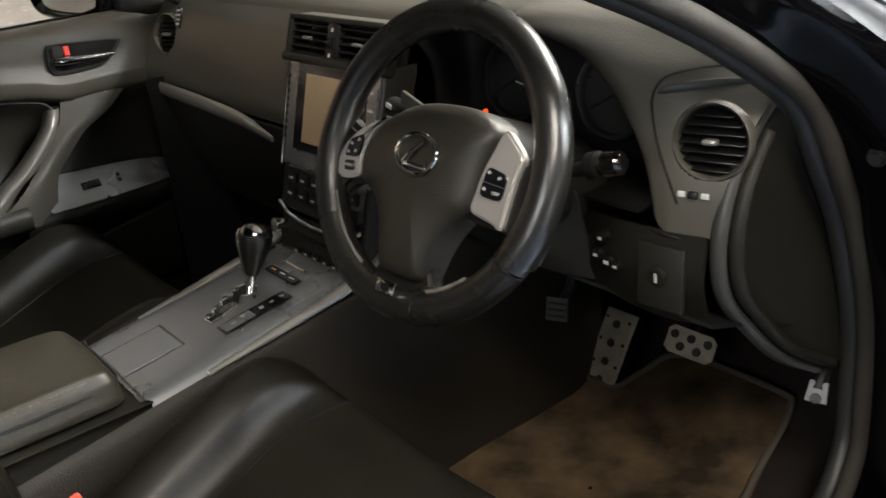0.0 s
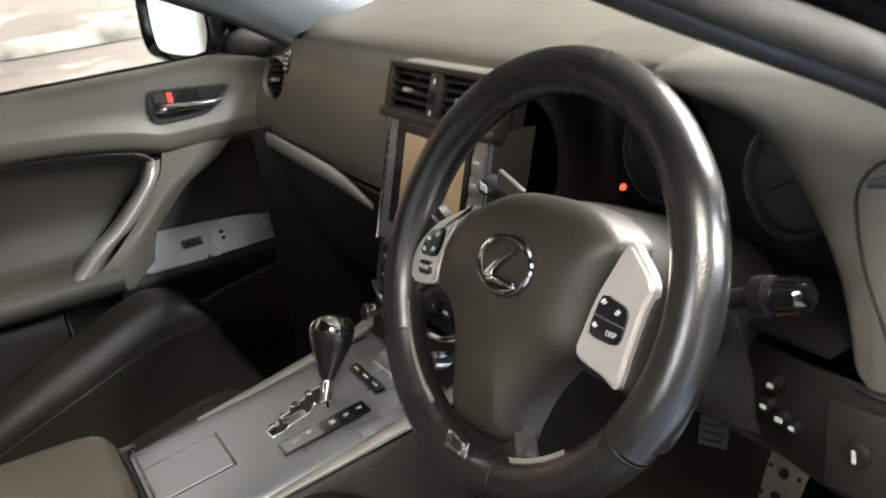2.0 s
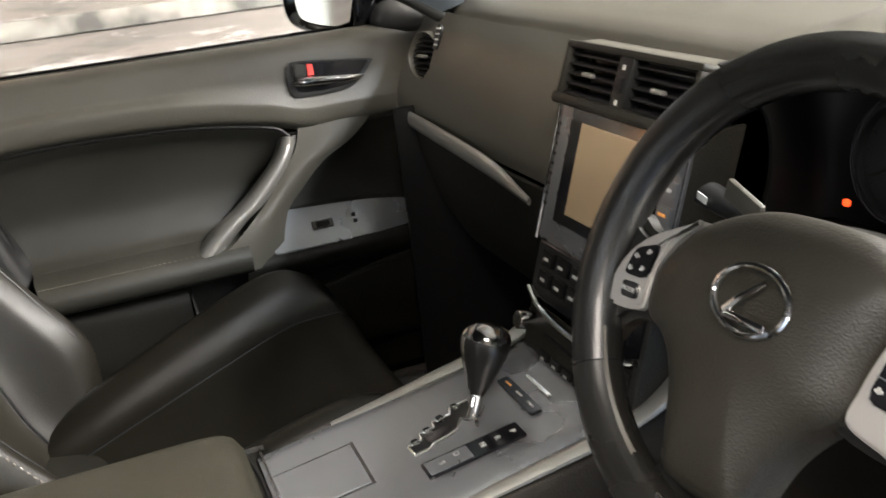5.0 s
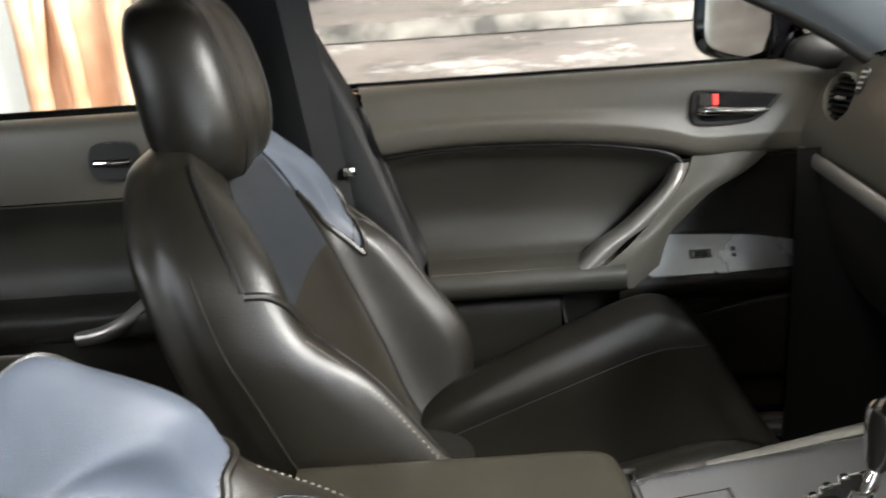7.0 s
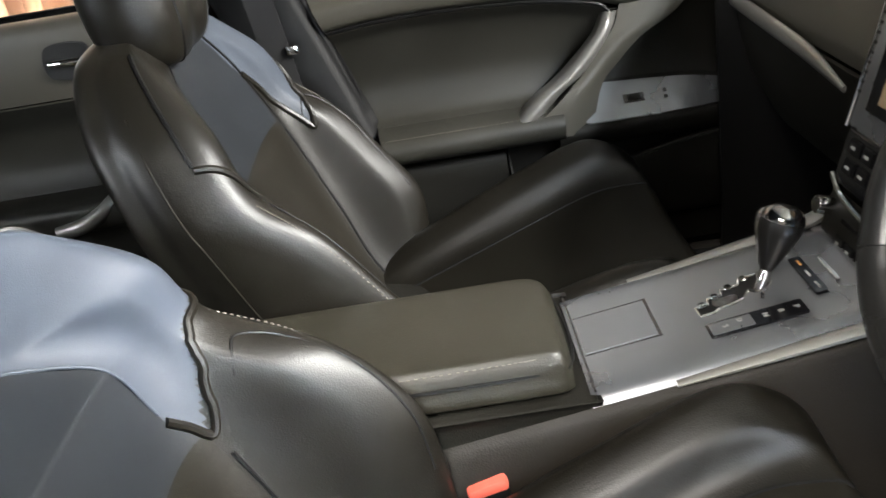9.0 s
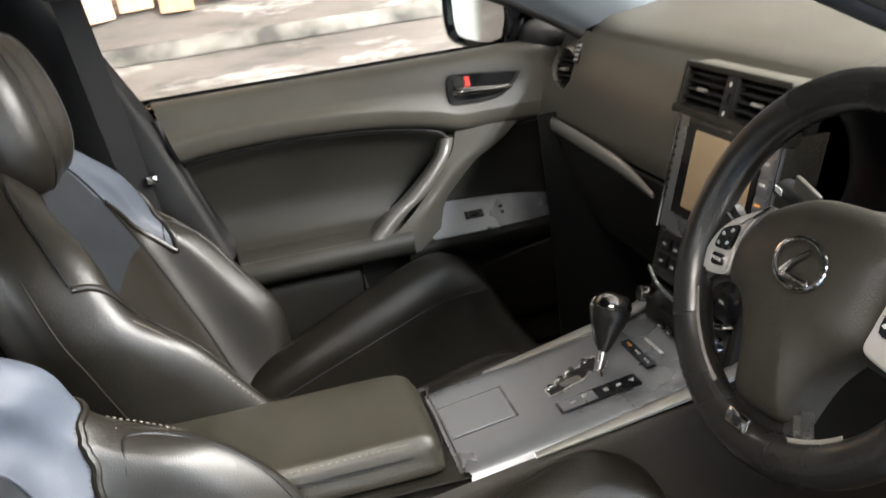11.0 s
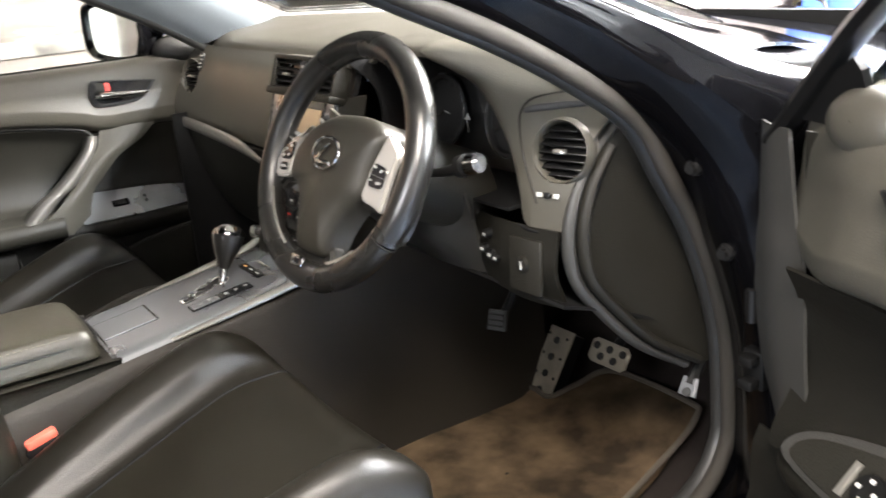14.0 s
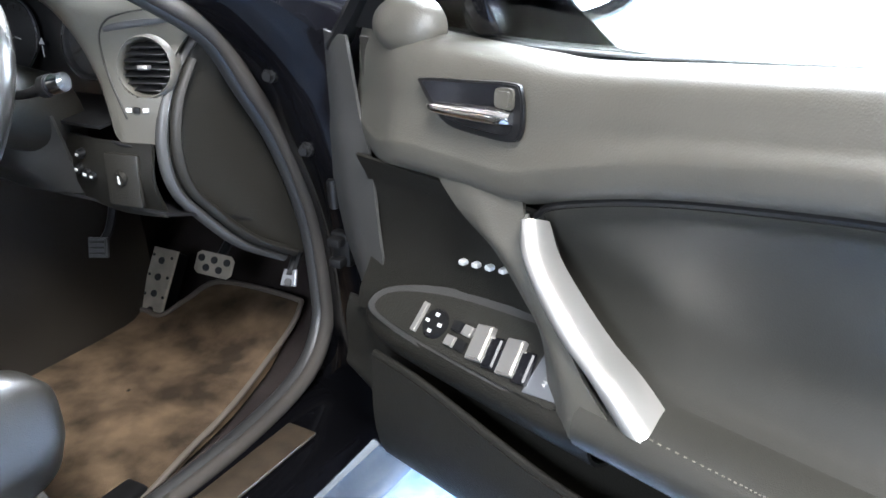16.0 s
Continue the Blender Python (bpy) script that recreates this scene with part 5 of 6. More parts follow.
seat(-1, "black leather passenger seat with grey suede shoulder wings", -0.06, 0.01, 0.088, 0.40, (-0.010, -0.030), (0.115, 0.14, 0.12, 0.095, 0.055, 0.05))
seat(1, "black leather driver seat with grey suede shoulder wings", -0.055, 0.0, 0.088, 0.50, (-0.06, -0.02), (0.115, 0.15, 0.168, 0.14, 0.068, 0.072))

buckle = thing("seat_belt_buckle", "black seat belt buckle with red release button", "buckle", at=(0.14, -0.385, 0.36))
part("stalk", tube([(0.125, -0.38, 0.36), (0.119, -0.37, 0.42), (0.119, -0.367, 0.48)], 0.010, 10, 8), BLACK, buckle)
part("housing", box((0.121, -0.366, 0.510), (0.028, 0.045, 0.065), 0.005, (15, 0, 0)), BLACK, buckle)
part("release_button", box((0.121, -0.372, 0.546), (0.027, 0.043, 0.014), 0.004, (15, 0, 0)), BUCKLE, buckle, "red release button")
for sx in (-1, 1):
    belt = thing("seat_belt", "grey seat belt hanging down the middle pillar", "seat belt", "seat belts")
    part("webbing", sheet([[(sx * 0.60, -0.615, 1.16), (sx * 0.60, -0.66, 1.16)], [(sx * 0.655, -0.585, 0.85), (sx * 0.655, -0.632, 0.85)], [(sx * 0.665, -0.56, 0.60), (sx * 0.665, -0.607, 0.60)], [(sx * 0.655, -0.54, 0.38), (sx * 0.655, -0.587, 0.38)]], 20, 4, 0.0015), WEB, belt)
    part("belt_guide", box((sx * 0.60, -0.64, 1.17), (0.02, 0.06, 0.035), 0.006), BLACK, belt)
    part("belt_tongue", box((sx * 0.652, -0.58, 0.84), (0.008, 0.022, 0.016), 0.003), CHROME, belt, "chrome belt tongue")


# ---- doors: drawn closed on the right side, then placed ----
def door(xf, name, label, driver, rise=0.0):
    d = thing(name, label, "car door")

    def add(n, bm, mat, label="", parent=None):
        slant(bm)
        return part(n, bm, mat, parent or d, label, xf=xf)

    def up(y):
        return rise * max(0.0, -0.08 - y) / 0.3

    ZB = [(0.29, 0.81), (0.25, 0.805), (0.20, 0.80), (0.16, 0.808), (0.12, 0.812), (0.05, 0.812), (-0.02, 0.812), (-0.08, 0.827), (-0.2, 0.845), (-0.35, 0.853), (-0.47, 0.852), (-0.555, 0.845)]

    def upper(y, zb):
        zb += up(y)
        zt = 0.952 + 0.008 * max(0, (y - 0.0) / 0.3) - 0.004 + up(y)
        f = max(0.0, (y - 0.14) / 0.15) ** 1.4 * 0.055
        return [(0.765 + f, y, zt + 0.004), (0.735 + f, y, zt + 0.006), (0.712 + f, y, zt - 0.004), (0.702 + f, y, zt - 0.03), (0.698 + f, y, zt * 0.55 + zb * 0.45), (0.689 + f, y, zb + 0.044), (0.6865 + f, y, zb + 0.034), (0.690 + f, y, zb + 0.012), (0.704 + f, y, zb)]

    add("upper_trim", sheet([upper(y, z) for y, z in ZB], 80, 30, 0.005), PAD)
    # leather insert, hollowed
    add("insert", sheet([[(0.702, y, zt + up(y)), (0.722, y, zt + up(y) - 0.03), (0.738, y, 0.75), (0.736, y, 0.71), (0.722, y, 0.678), (0.70, y, 0.664)] for y, zt in ((-0.03, 0.795), (-0.08, 0.824), (-0.2, 0.844), (-0.35, 0.852), (-0.47, 0.851), (-0.553, 0.844))], 50, 30, 0.004), INSERT, "dark hollowed leather insert")
    add("insert_seam", tube([(0.700, y, z + 0.001 + up(y)) for y, z in ((-0.05, 0.806), (-0.08, 0.825), (-0.2, 0.845), (-0.35, 0.853), (-0.47, 0.852), (-0.553, 0.845))], 0.0035, 50, 6), BLACK)
    add("arm_rest", loft([[(0.74, y, 0.672), (0.70, y, 0.668), (0.668, y, 0.664), (0.645, y, 0.655), (0.636, y, 0.638), (0.643, y, 0.618), (0.67, y, 0.608), (0.74, y, 0.606)] for y in (-0.553, -0.48, -0.38, -0.28, -0.20, -0.15)], 30, 36), INSERT, "stitched leather arm rest")
    add("stitching", stitches([(0.650, -0.55, 0.659), (0.650, -0.45, 0.659), (0.650, -0.35, 0.659), (0.651, -0.21, 0.659)], 50, 0.0007, 0.0035), THREAD)
    add("backing", sheet([[(0.745, y, 0.94), (0.748, y, 0.75), (0.742, y, 0.60), (0.735, y, 0.44)] for y in (0.27, 0.0, -0.3, -0.55)], 8, 8, 0.003), PADD)
    # pull handle
    FE = [(-0.046, 0.808), (-0.054, 0.786), (-0.074, 0.758), (-0.105, 0.723), (-0.142, 0.697), (-0.180, 0.662)]
    BE = [(-0.060, 0.808), (-0.078, 0.778), (-0.112, 0.744), (-0.150, 0.712), (-0.190, 0.686), (-0.232, 0.648)]
    secs = []
    for k, ((fy, fz), (by, bz)) in enumerate(zip(FE, BE)):
        o = (0.026, 0.013, 0.005, 0.0, -0.004, -0.006)[k]
        secs.append([(0.694 + o * 0.2, fy + 0.004, fz), (0.680 + o * 0.5, fy - 0.001, fz), (0.664 + o, fy * 0.8 + by * 0.2, fz * 0.8 + bz * 0.2), (0.654 + o, fy * 0.45 + by * 0.55, fz * 0.45 + bz * 0.55 + 0.002), (0.658 + o, by * 0.92 + fy * 0.08, bz * 0.92 + fz * 0.08 + 0.002), (0.670 + o * 0.8, by - 0.002, bz), (0.690 + o * 0.4, by - 0.004, bz - 0.004)])
    add("pull_handle", sheet(secs, 50, 30, 0.004), SILVER, "silver pull handle")
    # inner limb beside the handle
    add("handle_limb", sheet([[(0.702, 0.108, 0.836), (0.700, 0.035, 0.836), (0.705, -0.03, 0.826)], [(0.698, 0.055, 0.792), (0.690, 0.005, 0.787), (0.697, -0.045, 0.782)], [(0.694, 0.0, 0.764), (0.684, -0.04, 0.757), (0.690, -0.072, 0.752)], [(0.690, -0.045, 0.725), (0.675, -0.08, 0.72), (0.676, -0.105, 0.715)], [(0.684, -0.078, 0.690), (0.662, -0.115, 0.685), (0.660, -0.148, 0.682)], [(0.672, -0.10, 0.62), (0.652, -0.15, 0.617), (0.650, -0.215, 0.635)]], 36, 18, 0.005), PAD)
    add("recess", sheet([[(0.704, y, 0.812), (0.722, y, 0.77), (0.725, y, 0.71), (0.714, y, 0.67), (0.696, y, 0.640), (0.690, y, 0.615)] for y in (0.24, 0.18, 0.1, 0.0, -0.06)], 30, 24, 0.004), DOORP)
    add("switch_ledge", sheet([[(0.700, y, 0.640), (0.670 + e, y, 0.628), (0.660 + e, y, 0.612), (0.672 + e, y, 0.590), (0.705, y, 0.578)] for y, e in ((0.235, 0.04), (0.19, 0.01), (0.1, 0.0), (-0.05, -0.004), (-0.16, -0.006))], 30, 16, 0.004), DOORP)
    # switch panel
    sp = [(0.205, 0.0), (0.18, 0.020), (0.10, 0.040), (-0.02, 0.050), (-0.06, 0.050), (-0.085, 0.03), (-0.090, -0.018), (-0.05, -0.024), (0.10, -0.022), (0.19, -0.014)]
    # local x runs along y of the car
    pm2 = Matrix(((0, 0.70, -0.72, 0.676), (1, 0, 0, -0.022), (0, 0.714, 0.70, 0.645), (0, 0, 0, 1)))
    add("panel_surround", outline([(x * 1.06 + 0.004, y * 1.25) for x, y in sp], pm2 @ Matrix.Translation((0, 0, -0.012)), 0.012, 0.003, 50), TRIMG if driver else DOORP)
    pl = add("switch_plate", outline([(x, y) for x, y in sp], pm2, 0.003, 0.001, 50), SATIN if not driver else PADD, "satin grey switch plate" if not driver else "dark grey switch plate")
    if driver:
        for k in range(2):
            for w, h, dx, dy, mt, lb in ((0.0125, 0.020, 0.0, 0.006, SILVER, "silver window switch"), (0.009, 0.017, -0.022, 0.002, GLOSS, "black window switch")):
                b = outline([(-w, -h), (w, -h), (w, h), (-w, h)], pm2 @ Matrix.Translation((0.030 - 0.045 * k + dx, dy, 0.001)) @ Matrix.Rotation(radians(10), 4, 'Y') @ Matrix.Rotation(radians(-8), 4, 'Z'), 0.009, 0.002)
                add("window_switch", b, mt, lb, pl)
        add("switch_plate_end", outline([(-0.084, 0.028), (-0.05, 0.045), (-0.045, -0.02), (-0.086, -0.015)], pm2 @ Matrix.Translation((0, 0, 0.003)), 0.0015, 0.0005), SATIN, "", pl)
        add("mirror_switch", rod(pm2 @ Vector((0.102, 0.004, 0.002)), pm2 @ Vector((0.102, 0.004, 0.008)), 0.018, 0.016, 20, 0.001), BLACK, "", pl)
        for a in range(4):
            add("switch_mark", outline([(-0.003, -0.002), (0.003, -0.002), (0.003, 0.002), (-0.003, 0.002)], pm2 @ Matrix.Translation((0.102 + 0.010 * math.cos(a * math.pi / 2), 0.004 + 0.010 * math.sin(a * math.pi / 2), 0.008)), 0.0006), WHITE, "", pl)
        add("mirror_select", outline([(-0.004, -0.018), (0.004, -0.018), (0.004, 0.018), (-0.004, 0.018)], pm2 @ Matrix.Translation((0.128, 0.004, 0.003)), 0.004, 0.001), SILVER, "", pl)
        for k in range(4):
            add("lock_switch", outline([(-0.007, -0.006), (0.007, -0.006), (0.007, 0.006), (-0.007, 0.006)], pm2 @ Matrix.Translation((0.070 - 0.016 * (k % 2), -0.006 + 0.018 * (k // 2), 0.003)), 0.005, 0.001), SILVER if k % 3 == 0 else BLACK, "", pl)
            add("memory_button", box((0.718, 0.076 - 0.021 * k, 0.714 + 0.003 * k), (0.010, 0.009, 0.006), 0.002), WHITE, "small pale memory button")
        lettering("ALL AUTO", 0.008, xf @ pm2 @ Matrix.Translation((-0.066, 0.012, 0.005)) @ Matrix.Diagonal((-1, 1, 1, 1)) @ Matrix.Rotation(radians(90), 4, 'Z'), WHITE, d)
    else:
        b = outline([(-0.018, -0.008), (0.018, -0.008), (0.018, 0.008), (-0.018, 0.008)], pm2 @ Matrix.Translation((0.0, 0.012, 0.003)), 0.003, 0.001)
        add("switch_well", b, GLOSS, "", pl)
        add("window_switch", outline([(-0.011, -0.005), (0.011, -0.005), (0.011, 0.005), (-0.011, 0.005)], pm2 @ Matrix.Translation((0.0, 0.012, 0.006)), 0.003, 0.001), BLACK, "", pl)
        for k in range(2):
            add("memory_mark", outline([(-0.003, -0.003), (0.003, -0.003), (0.003, 0.003), (-0.003, 0.003)], pm2 @ Matrix.Translation((0.055, 0.006 + 0.012 * k, 0.003)), 0.001), BLACK, "", pl)
    # inside handle in its cup
    cup = [(0.060, 0.014), (0.0, 0.021), (-0.055, 0.027), (-0.066, 0.021), (-0.070, 0.0), (-0.069, -0.019), (-0.058, -0.029), (-0.01, -0.030), (0.024, -0.026), (0.048, -0.008), (0.060, 0.006)]
    cm = Matrix(((0, 0.12, -0.993, 0.6945), (1, 0, 0, 0.035 + 0.003 * driver), (0, 0.993, 0.12, 0.896 + 0.012 * driver), (0, 0, 0, 1))) @ Matrix.Diagonal((1.06 + 0.06 * driver, 1.0, 1.0, 1.0))
    cp = add("handle_cup", outline(cup, cm @ Matrix.Translation((0, 0, -0.002)), 0.0055, 0.0015, 40), BLACK, "black handle cup")
    add("cup_well", outline([(x * 0.86, y * 0.82 + 0.001) for x, y in cup], cm @ Matrix.Translation((0, 0, 0.0036)), 0.0004, 0, 40), GLOSS, "", cp)
    add("handle_lever", tube([cm @ Vector(p) for p in ((-0.062, -0.005, 0.008), (-0.045, -0.006, 0.012), (0.0, -0.009, 0.013), (0.030, -0.011, 0.011), (0.044, -0.011, 0.006))], (0.006, 0.0075, 0.006, 0.005, 0.003), 30, 12), CHROME, "chrome door lever", cp)
    add("lock_tab", outline(soft([(-0.062, 0.002), (-0.040, 0.002), (-0.040, 0.021), (-0.061, 0.023)]), cm @ Matrix.Translation((0, 0, 0.004)), 0.006, 0.003), PADD if not driver else PAD, "door lock tab", cp)
    if not driver:
        add("lock_mark", outline([(-0.039, 0.002), (-0.030, 0.002), (-0.030, 0.019), (-0.039, 0.020)], cm @ Matrix.Translation((0, 0, 0.004)), 0.004, 0.001), RED, "red unlocked mark", cp)
    # lower door
    low = 0.0 if driver else 0.07
    add("lower_panel", sheet([[(0.715, y, 0.606), (0.706, y, 0.58), (0.704, y, 0.53), (0.70, y, 0.46 + b * 0.5 - low * 0.4), (0.715, y, 0.395 + b - low)] for y, b in ((0.29, 0.10), (0.22, 0.06), (0.12, 0.01), (-0.1, 0.0), (-0.35, 0.0), (-0.553, 0.0))], 30, 24, 0.005), DOORP)
    add("pocket", sheet([[(0.70, y, 0.43), (0.665, y, 0.445), (0.652, y, 0.50), (0.655, y, zt)] for y, zt in ((0.17, 0.585), (0.08, 0.578), (-0.10, 0.546), (-0.20, 0.545), (-0.25, 0.556))], 30, 16, 0.006), DOORP, "grey map pocket")
    add("pocket_lip", tube([(0.655, y, zt + 0.002) for y, zt in ((0.17, 0.585), (0.08, 0.578), (-0.10, 0.546), (-0.20, 0.545), (-0.25, 0.556))], 0.005, 40, 8), DOORP, "dark pocket lip")
    add("pocket_end", sheet([[(0.705, -0.252, 0.40), (0.705, -0.252, 0.60)], [(0.66, -0.250, 0.41), (0.655, -0.250, 0.56)]], 6, 6, 0.004), PADD)
    add("rear_pad", sheet([[(0.705, y, 0.604), (0.668, y, 0.598), (0.660, y, 0.55), (0.662, y, 0.47), (0.70, y, 0.41)] for y in (-0.255, -0.35, -0.45, -0.553)], 20, 20, 0.005), DOORP)
    # door shell
    add("outer_skin", sheet([[(0.80, y, 0.955), (0.835, y, 0.86), (0.845, y, 0.65), (0.84, y, 0.47), (0.81, y, 0.365 - low)] for y in (0.40, 0.2, -0.1, -0.4, -0.62)], 24, 20, 0.004), PAINT)
    add("front_edge", sheet([[(0.735 + e, y, z), (0.76 + e, y + 0.012, z), (0.80, y + 0.02, z), (0.838, 0.40, z)] for z, y, e in ((0.45, 0.262, 0.0), (0.59, 0.29, 0.0), (0.72, 0.345, 0.01), (0.83, 0.372, 0.02), (0.94, 0.378, 0.025))], 20, 12, 0.004), BLACK)
    add("front_trim", sheet([[(0.712 + e, a, z), (0.718 + e, (a + b) / 2, z), (0.74 + e, b, z)] for z, a, b, e in ((0.47, 0.16, 0.262, 0.0), (0.59, 0.19, 0.288, 0.0), (0.68, 0.215, 0.33, 0.002), (0.80, 0.235, 0.362, 0.010), (0.845, 0.26, 0.37, 0.018), (0.94, 0.285, 0.376, 0.024))], 30, 12, 0.004), TRIMG, "dark front trim")
    add("rear_edge", sheet([[(0.71, -0.556, z), (0.75, -0.575, z), (0.84, -0.62, z)] for z in (0.32, 0.5, 0.7, 0.95)], 12, 8, 0.004), PAINT)
    add("rear_seal", tube([(0.708, -0.562, z) for z in (0.36, 0.5, 0.65, 0.8, 0.93)], 0.009, 24, 10), BLACK, "black rubber rear edge")
    add("bottom_edge", sheet([[(0.712, y, 0.397 + b - low), (0.75, y, 0.37 + b - low), (0.81, y, 0.366 + b * 0.6 - low)] for y, b in ((0.29, 0.10), (0.12, 0.01), (-0.3, 0.0), (-0.6, 0.0))], 12, 8, 0.004), PADD)
    add("glass_seal", tube([(0.769, y, 0.952 + up(y)) for y in (0.26, 0.0, -0.3, -0.56)], 0.002, 30, 8), RUBBER)
    gl = add("window_glass", sheet([[(0.772, 0.26, 0.95), (0.772, 0.0, 0.95), (0.772, -0.3, 0.95), (0.772, -0.57, 0.95)], [(0.71, 0.06, 1.09), (0.71, -0.15, 1.12), (0.71, -0.35, 1.12), (0.71, -0.59, 1.12)], [(0.60, -0.33, 1.30), (0.60, -0.42, 1.31), (0.60, -0.52, 1.32), (0.60, -0.62, 1.325)]], 14, 18, 0.003), GLASS)
    gl.visible_shadow = False
    # window frame
    foot = [(0.752, 0.33, 0.92), (0.738, 0.245, 0.995), (0.718, 0.15, 1.070)] if driver else [(0.765, 0.40, 0.90), (0.755, 0.30, 0.99), (0.70, 0.10, 1.09)]
    add("window_frame", tube(foot + [ (0.65, -0.08, 1.19), (0.595, -0.33, 1.31), (0.575, -0.5, 1.345), (0.57, -0.63, 1.35)], 0.012, 60, 8, flat=1.4, side=(1, 0, 0)), BLACK)
    add("window_post", tube([(0.76, -0.585, 0.94), (0.70, -0.61, 1.12), (0.58, -0.64, 1.34)], 0.017, 20, 8, flat=0.6, side=(1, 0, 0)), BLACK)
    tr = add("mirror_sail", sheet([[(0.752, 0.29, 0.952), (0.752, 0.175, 0.952)], [(0.742, 0.24, 0.992), (0.742, 0.175, 0.982)], [(0.735, 0.19, 1.022), (0.735, 0.178, 1.012)]] if driver else [[(0.752, 0.33, 0.955), (0.752, 0.17, 0.955)], [(0.735, 0.27, 1.005), (0.735, 0.165, 0.995)], [(0.715, 0.17, 1.045), (0.72, 0.14, 1.02)]], 12, 8, 0.008), BLACK)
    add("tweeter", lathe([(0.040, -0.01), (0.039, 0.008), (0.031, 0.020), (0.017, 0.026), (0.0005, 0.027)], Matrix(((0, 0.2, -0.98, 0.738), (1, 0, 0, 0.172), (0, 0.98, 0.2, 0.962), (0, 0, 0, 1))), 28, (1.3, 0.86)), TRIMG if not driver else PAD, "grey tweeter cover")
    # outside mirror
    mm = Matrix(((0.914, 0, -0.405, 0.822 - 0.035 * driver), (-0.405, 0, -0.914, 0.068 + 0.09 * driver), (0, 1, 0, 1.012), (0, 0, 0, 1)))
    if driver:
        mm = xf.inverted() @ facing((1.052, 0.340, 1.012), (0.84, -0.543, 0.13))
    ring = ((-1, -0.62), (-1.03, 0.1), (-0.95, 0.85), (0, 1.02), (0.9, 0.95), (1.08, 0.3), (1.0, -0.7), (0.3, -1.0), (-0.75, -1.0))
    add("mirror_housing", loft([[mm @ Vector((a * w, b * h, -d)) for a, b in ring] for w, h, d in ((0.077, 0.055, 0.006), (0.088, 0.063, -0.010), (0.097, 0.069, 0.0), (0.099, 0.071, 0.03), (0.088, 0.062, 0.07), (0.05, 0.036, 0.10), (0.02, 0.016, 0.108))], 26, 44), PAINT, "black door mirror housing")
    mg = outline([(a * 0.0765, b * 0.0545) for a, b in ring], mm @ Matrix.Translation((0, 0, -0.004)), 0.002, 0, 48)
    add("mirror_glass", mg, MIRROR, "bright mirror glass")
    add("mirror_stalk", tube([(0.745, 0.22, 0.955), (0.78, 0.18, 0.968), (0.82, 0.13, 0.985)], 0.022, 14, 12, flat=0.6, side=(0, 0, 1)), PAINT)
    return d


door(Matrix.Diagonal((-1, 1, 1, 1)), "passenger_door", "closed passenger door lined in grey plastic and black leather", False)
door(Matrix.Translation((0.857, -0.485, -0.013)) @ Matrix.Rotation(radians(73.2), 4, 'Z'), "driver_door", "wide open driver door lined in grey plastic and black leather", True, 0.03)

# rear doors
def rear_door(side):
    rd = thing("rear_door", "closed rear door with grey upper trim and dark insert", "car door", "rear doors")
    lx = Matrix.Diagonal((side, 1, 1, 1))
    part("upper_trim", sheet([[(0.765, y, 0.938), (0.72, y, 0.94), (0.70, y, 0.92), (0.695, y, 0.86), (0.70, y, 0.81)] for y in (-0.76, -1.0, -1.3, -1.6)], 20, 20, 0.005), PAD, rd, xf=lx)
    part("insert", sheet([[(0.70, y, 0.808), (0.735, y, 0.75), (0.735, y, 0.68), (0.70, y, 0.62)] for y in (-0.76, -1.0, -1.3, -1.6)], 20, 20, 0.004), INSERT, rd, xf=lx)
    part("arm_rest", loft([[(0.74, y, 0.64), (0.66, y, 0.635), (0.645, y, 0.61), (0.66, y, 0.58), (0.74, y, 0.57)] for y in (-0.80, -1.1, -1.45)], 12, 24), INSERT, rd, xf=lx)
    part("pull_handle", tube([(0.70, -0.90, 0.66), (0.66, -0.95, 0.625), (0.645, -1.0, 0.60), (0.65, -1.05, 0.59)], 0.014, 24, 12), SILVER, rd, "silver pull handle", xf=lx)
    part("handle_cup", outline([(-0.034, -0.024), (0.034, -0.024), (0.034, 0.026), (-0.034, 0.026)], Matrix(((0, 0.12, -0.993, 0.697), (1, 0, 0, -0.955), (0, 0.993, 0.12, 0.872), (0, 0, 0, 1))), 0.006, 0.002, 30), BLACK, rd, xf=lx)
    part("handle_lever", tube([(0.688, -0.985, 0.872), (0.684, -0.955, 0.872), (0.688, -0.928, 0.872)], 0.007, 16, 10), CHROME, rd, "chrome door lever", xf=lx)
    part("lower_panel", sheet([[(0.70, y, 0.60), (0.69, y, 0.5), (0.70, y, 0.36)] for y in (-0.76, -1.0, -1.3, -1.6)], 12, 12, 0.005), PADD, rd, xf=lx)
    part("outer_skin", sheet([[(0.80, y, 0.945), (0.84, y, 0.80), (0.845, y, 0.6), (0.81, y, 0.27)] for y in (-0.63, -1.0, -1.4, -1.75)], 16, 16, 0.004), PAINT, rd, xf=lx)
    rg = part("window_glass", sheet([[(0.77, -0.72, 0.93), (0.77, -1.2, 0.93), (0.76, -1.6, 0.95)], [(0.60, -0.74, 1.31), (0.60, -1.05, 1.31), (0.62, -1.35, 1.25)]], 8, 10, 0.003), GLASS, rd, xf=lx)
    rg.visible_shadow = False


rear_door(-1)
rear_door(1)
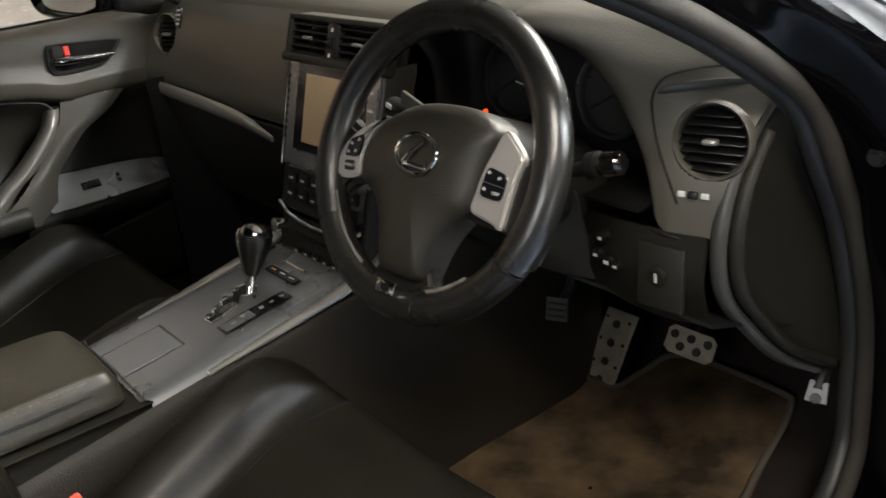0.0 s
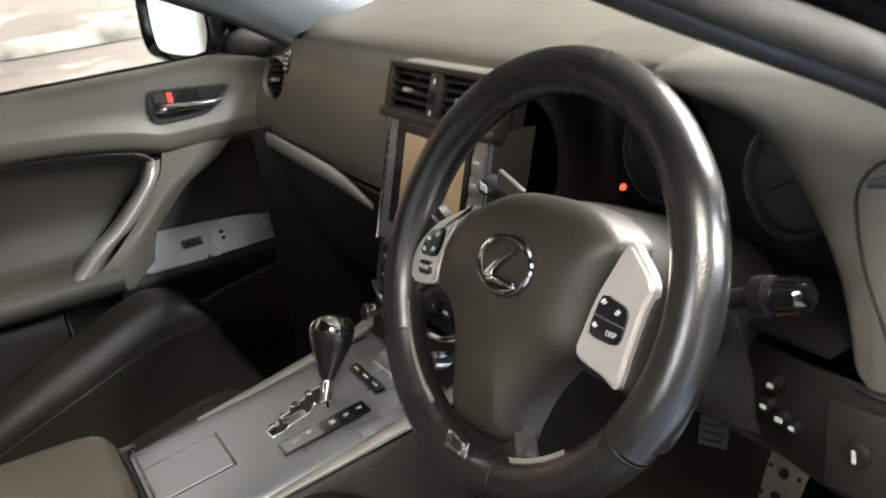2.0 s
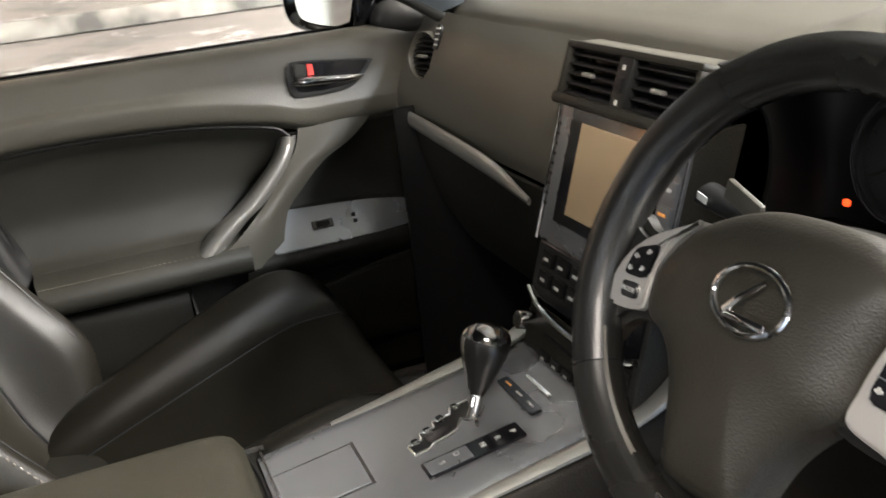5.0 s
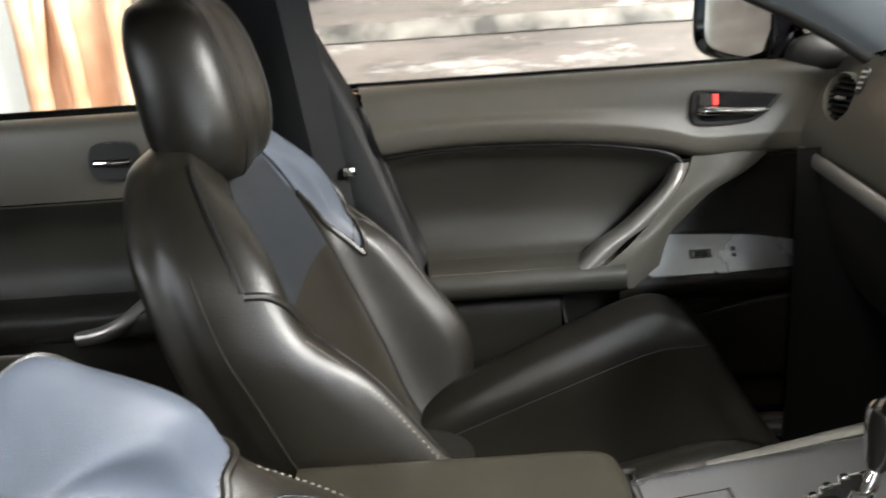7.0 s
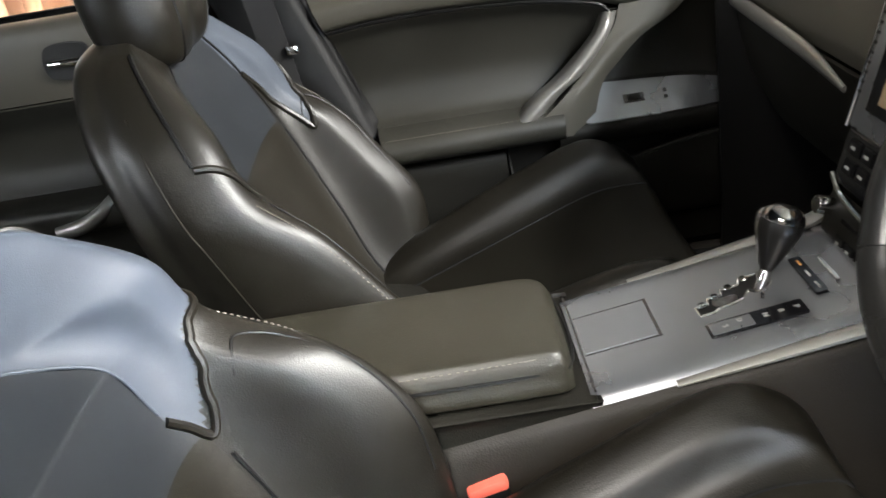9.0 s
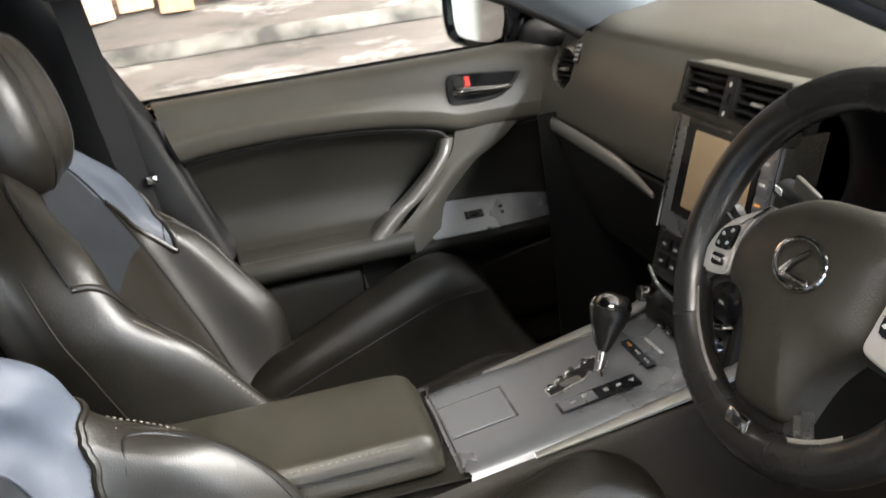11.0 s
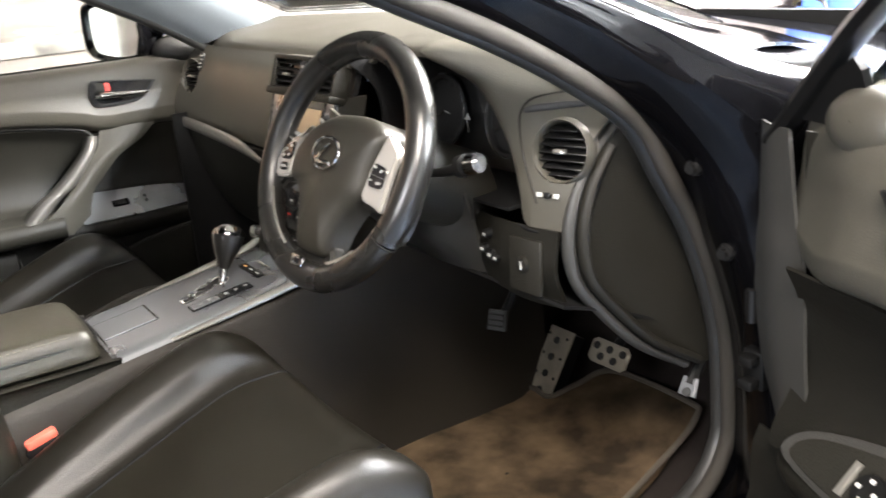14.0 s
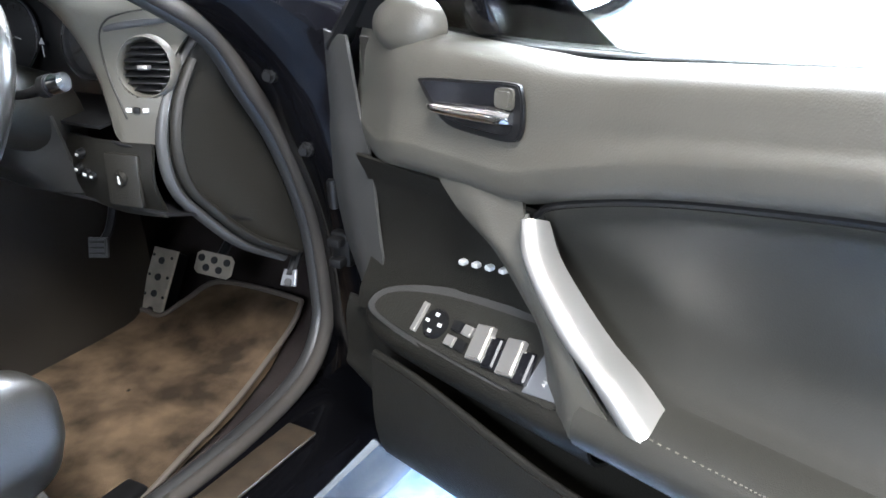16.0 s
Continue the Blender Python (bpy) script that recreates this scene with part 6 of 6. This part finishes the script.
# rear bench
bench = thing("rear_seat", "black leather rear bench seat", "car seat")
part("cushion", loft([[(x, -1.02, 0.42), (x, -1.0, 0.48), (x, -1.06, 0.52), (x, -1.4, 0.48), (x, -1.5, 0.36)] for x in (-0.64, -0.3, 0.0, 0.3, 0.64)], 24, 30), LEATHER, bench)
part("backrest", loft([[(x, -1.36, 0.46), (x, -1.42, 0.65), (x, -1.55, 0.92), (x, -1.62, 0.94), (x, -1.68, 0.8), (x, -1.55, 0.42)] for x in (-0.64, -0.3, 0.0, 0.3, 0.64)], 24, 30), LEATHER, bench)

# interior mirror
rm = thing("interior_mirror", "black interior mirror below the windscreen", "mirror")
part("housing", loft([[(x, -0.13 + c, 1.235 + a) for a, c in ((-0.03, 0.0), (0.0, -0.006), (0.03, 0.0), (0.032, 0.02), (0.0, 0.035), (-0.032, 0.02))] for x in (-0.11, -0.06, 0.06, 0.11)], 16, 24), BLACK, rm)
part("stem", tube([(0, -0.10, 1.25), (0, -0.06, 1.285), (0, -0.03, 1.30)], 0.009, 8, 8), BLACK, rm)

# ---- things outside ----
gate_ob = thing("leaning_panel", "pale stained panel with rusty orange poles leaning on the wall", "panel", at=(WX + 0.1, -1.55, 0.05))
part("sheet", box((WX + 0.07, -1.95, 0.9), (0.03, 0.75, 1.7), 0.006, (0, 3, 0)), PLASTER, gate_ob, "pale board")
part("board", box((WX + 0.10, -1.46, 0.86), (0.025, 0.30, 1.55), 0.006, (2, 3, 0)), RUST, gate_ob, "peach stained board")
for k, (y0, y1, r) in enumerate(((-1.72, -1.50, 0.022), (-1.60, -1.66, 0.035), (-1.47, -1.56, 0.026), (-1.36, -1.38, 0.03))):
    part("pole", tube([(WX + 0.17, y0, 0.06), (WX + 0.15, (y0 + y1) / 2 + 0.012, 0.9), (WX + 0.13, y1, 1.75)], r, 16, 10), RUST, gate_ob, "rusty orange pole")
plank = thing("orange_board", "short orange board fixed to the wall", "board", at=(WX, -0.6, 1.05))
for k in range(4):
    part("board", box((WX + 0.016, -0.80 + 0.13 * k, 1.24 + 0.02 * (k % 2)), (0.03, 0.105, 0.42), 0.006, (5 - 3 * k, 0, 0)), RUST, plank)
locker = thing("locker", "tall blue steel locker against the white wall", "locker", at=(-1.75, 4.2, 0.05))
part("carcass", box((-1.75, 4.25, 0.85), (0.34, 0.4, 1.6), 0.01), BLUEP, locker)
for k in range(2):
    dr = part("locker_door", box((-1.84 + 0.17 * k, 4.045, 0.85), (0.155, 0.012, 1.54), 0.004), BLUEP, locker)
    part("locker_handle", box((-1.80 + 0.09 * k, 4.032, 0.9), (0.015, 0.018, 0.10), 0.004), CHROME, dr)
can = thing("yellow_machine", "yellow painted machine standing by the blue locker", "machine", at=(-1.62, 3.7, 0.05))
part("machine_body", loft([[(-1.62 + a * w, 3.7 + b * w, z) for a, b in ((-1, -1), (1, -1), (1, 1), (-1, 1))] for z, w in ((0.06, 0.16), (0.3, 0.17), (0.55, 0.16), (0.66, 0.10))], 12, 28), YELLOW, can)
part("machine_handle", tube([(-1.72, 3.7, 0.64), (-1.70, 3.7, 0.73), (-1.56, 3.7, 0.73), (-1.52, 3.7, 0.64)], 0.012, 20, 8), BLACK, can)
tagged(part("wall_front", box((0.9, 4.6, 1.65), (6.6, 0.2, 3.4), 0), PLASTER), "bright white garage wall", "wall", kind="structure")
# Right side is unseen: dark wall cuts bounce, white stretch is an added reflector.
tagged(part("wall_right", box((4.0, -3.75, 1.65), (0.2, 6.3, 3.4), 0), CONCRETE), "unseen plain concrete garage wall beside the car", "wall", kind="structure")
tagged(part("reflector_wall", box((4.0, 1.95, 1.65), (0.2, 5.09, 3.4), 0), PLASTER), "unseen white wall added to brighten reflections", "wall", kind="structure")

tagged(part("wall_back", box((1.0, -7.0, 1.6), (6.6, 0.2, 3.4), 0), CONCRETE), "plain concrete garage wall behind the car", "wall", kind="structure")
tagged(part("ceiling", box((0.95, -1.2, 3.42), (6.5, 11.8, 0.1), 0), CONCRETE), "plain concrete garage ceiling", "ceiling", kind="structure")
# Added fill lamps: unseen area lights standing in for light around the car.
area("door_fill", (1.75, -3.4, 1.9), (1.2, 0.1, 0.75), 1.0, 1.2, 120, (0.92, 0.96, 1.0))
area("overhead_fill", (2.3, -1.1, 3.1), (0.5, 0.1, 0.5), 1.2, 1.2, 230, (1.0, 0.94, 0.86))
area("side_fill", (3.4, 0.4, 1.5), (0.0, -0.5, 0.8), 2.0, 0.9, 10, (0.60, 0.80, 1.0))
area("front_fill", (0.85, 2.4, 2.8), (0.35, 0.2, 0.95), 2.0, 0.9, 650, (1.0, 0.97, 0.92))
area("left_wall_fill", (-1.15, -0.4, 2.8), (-2.1, -0.4, 0.9), 5.0, 0.4, 1.5, (1.0, 0.94, 0.88))
area("front_wall_fill", (2.4, 1.9, 3.1), (2.6, 4.0, 0.8), 2.5, 1.0, 4500, (0.88, 0.94, 1.0))
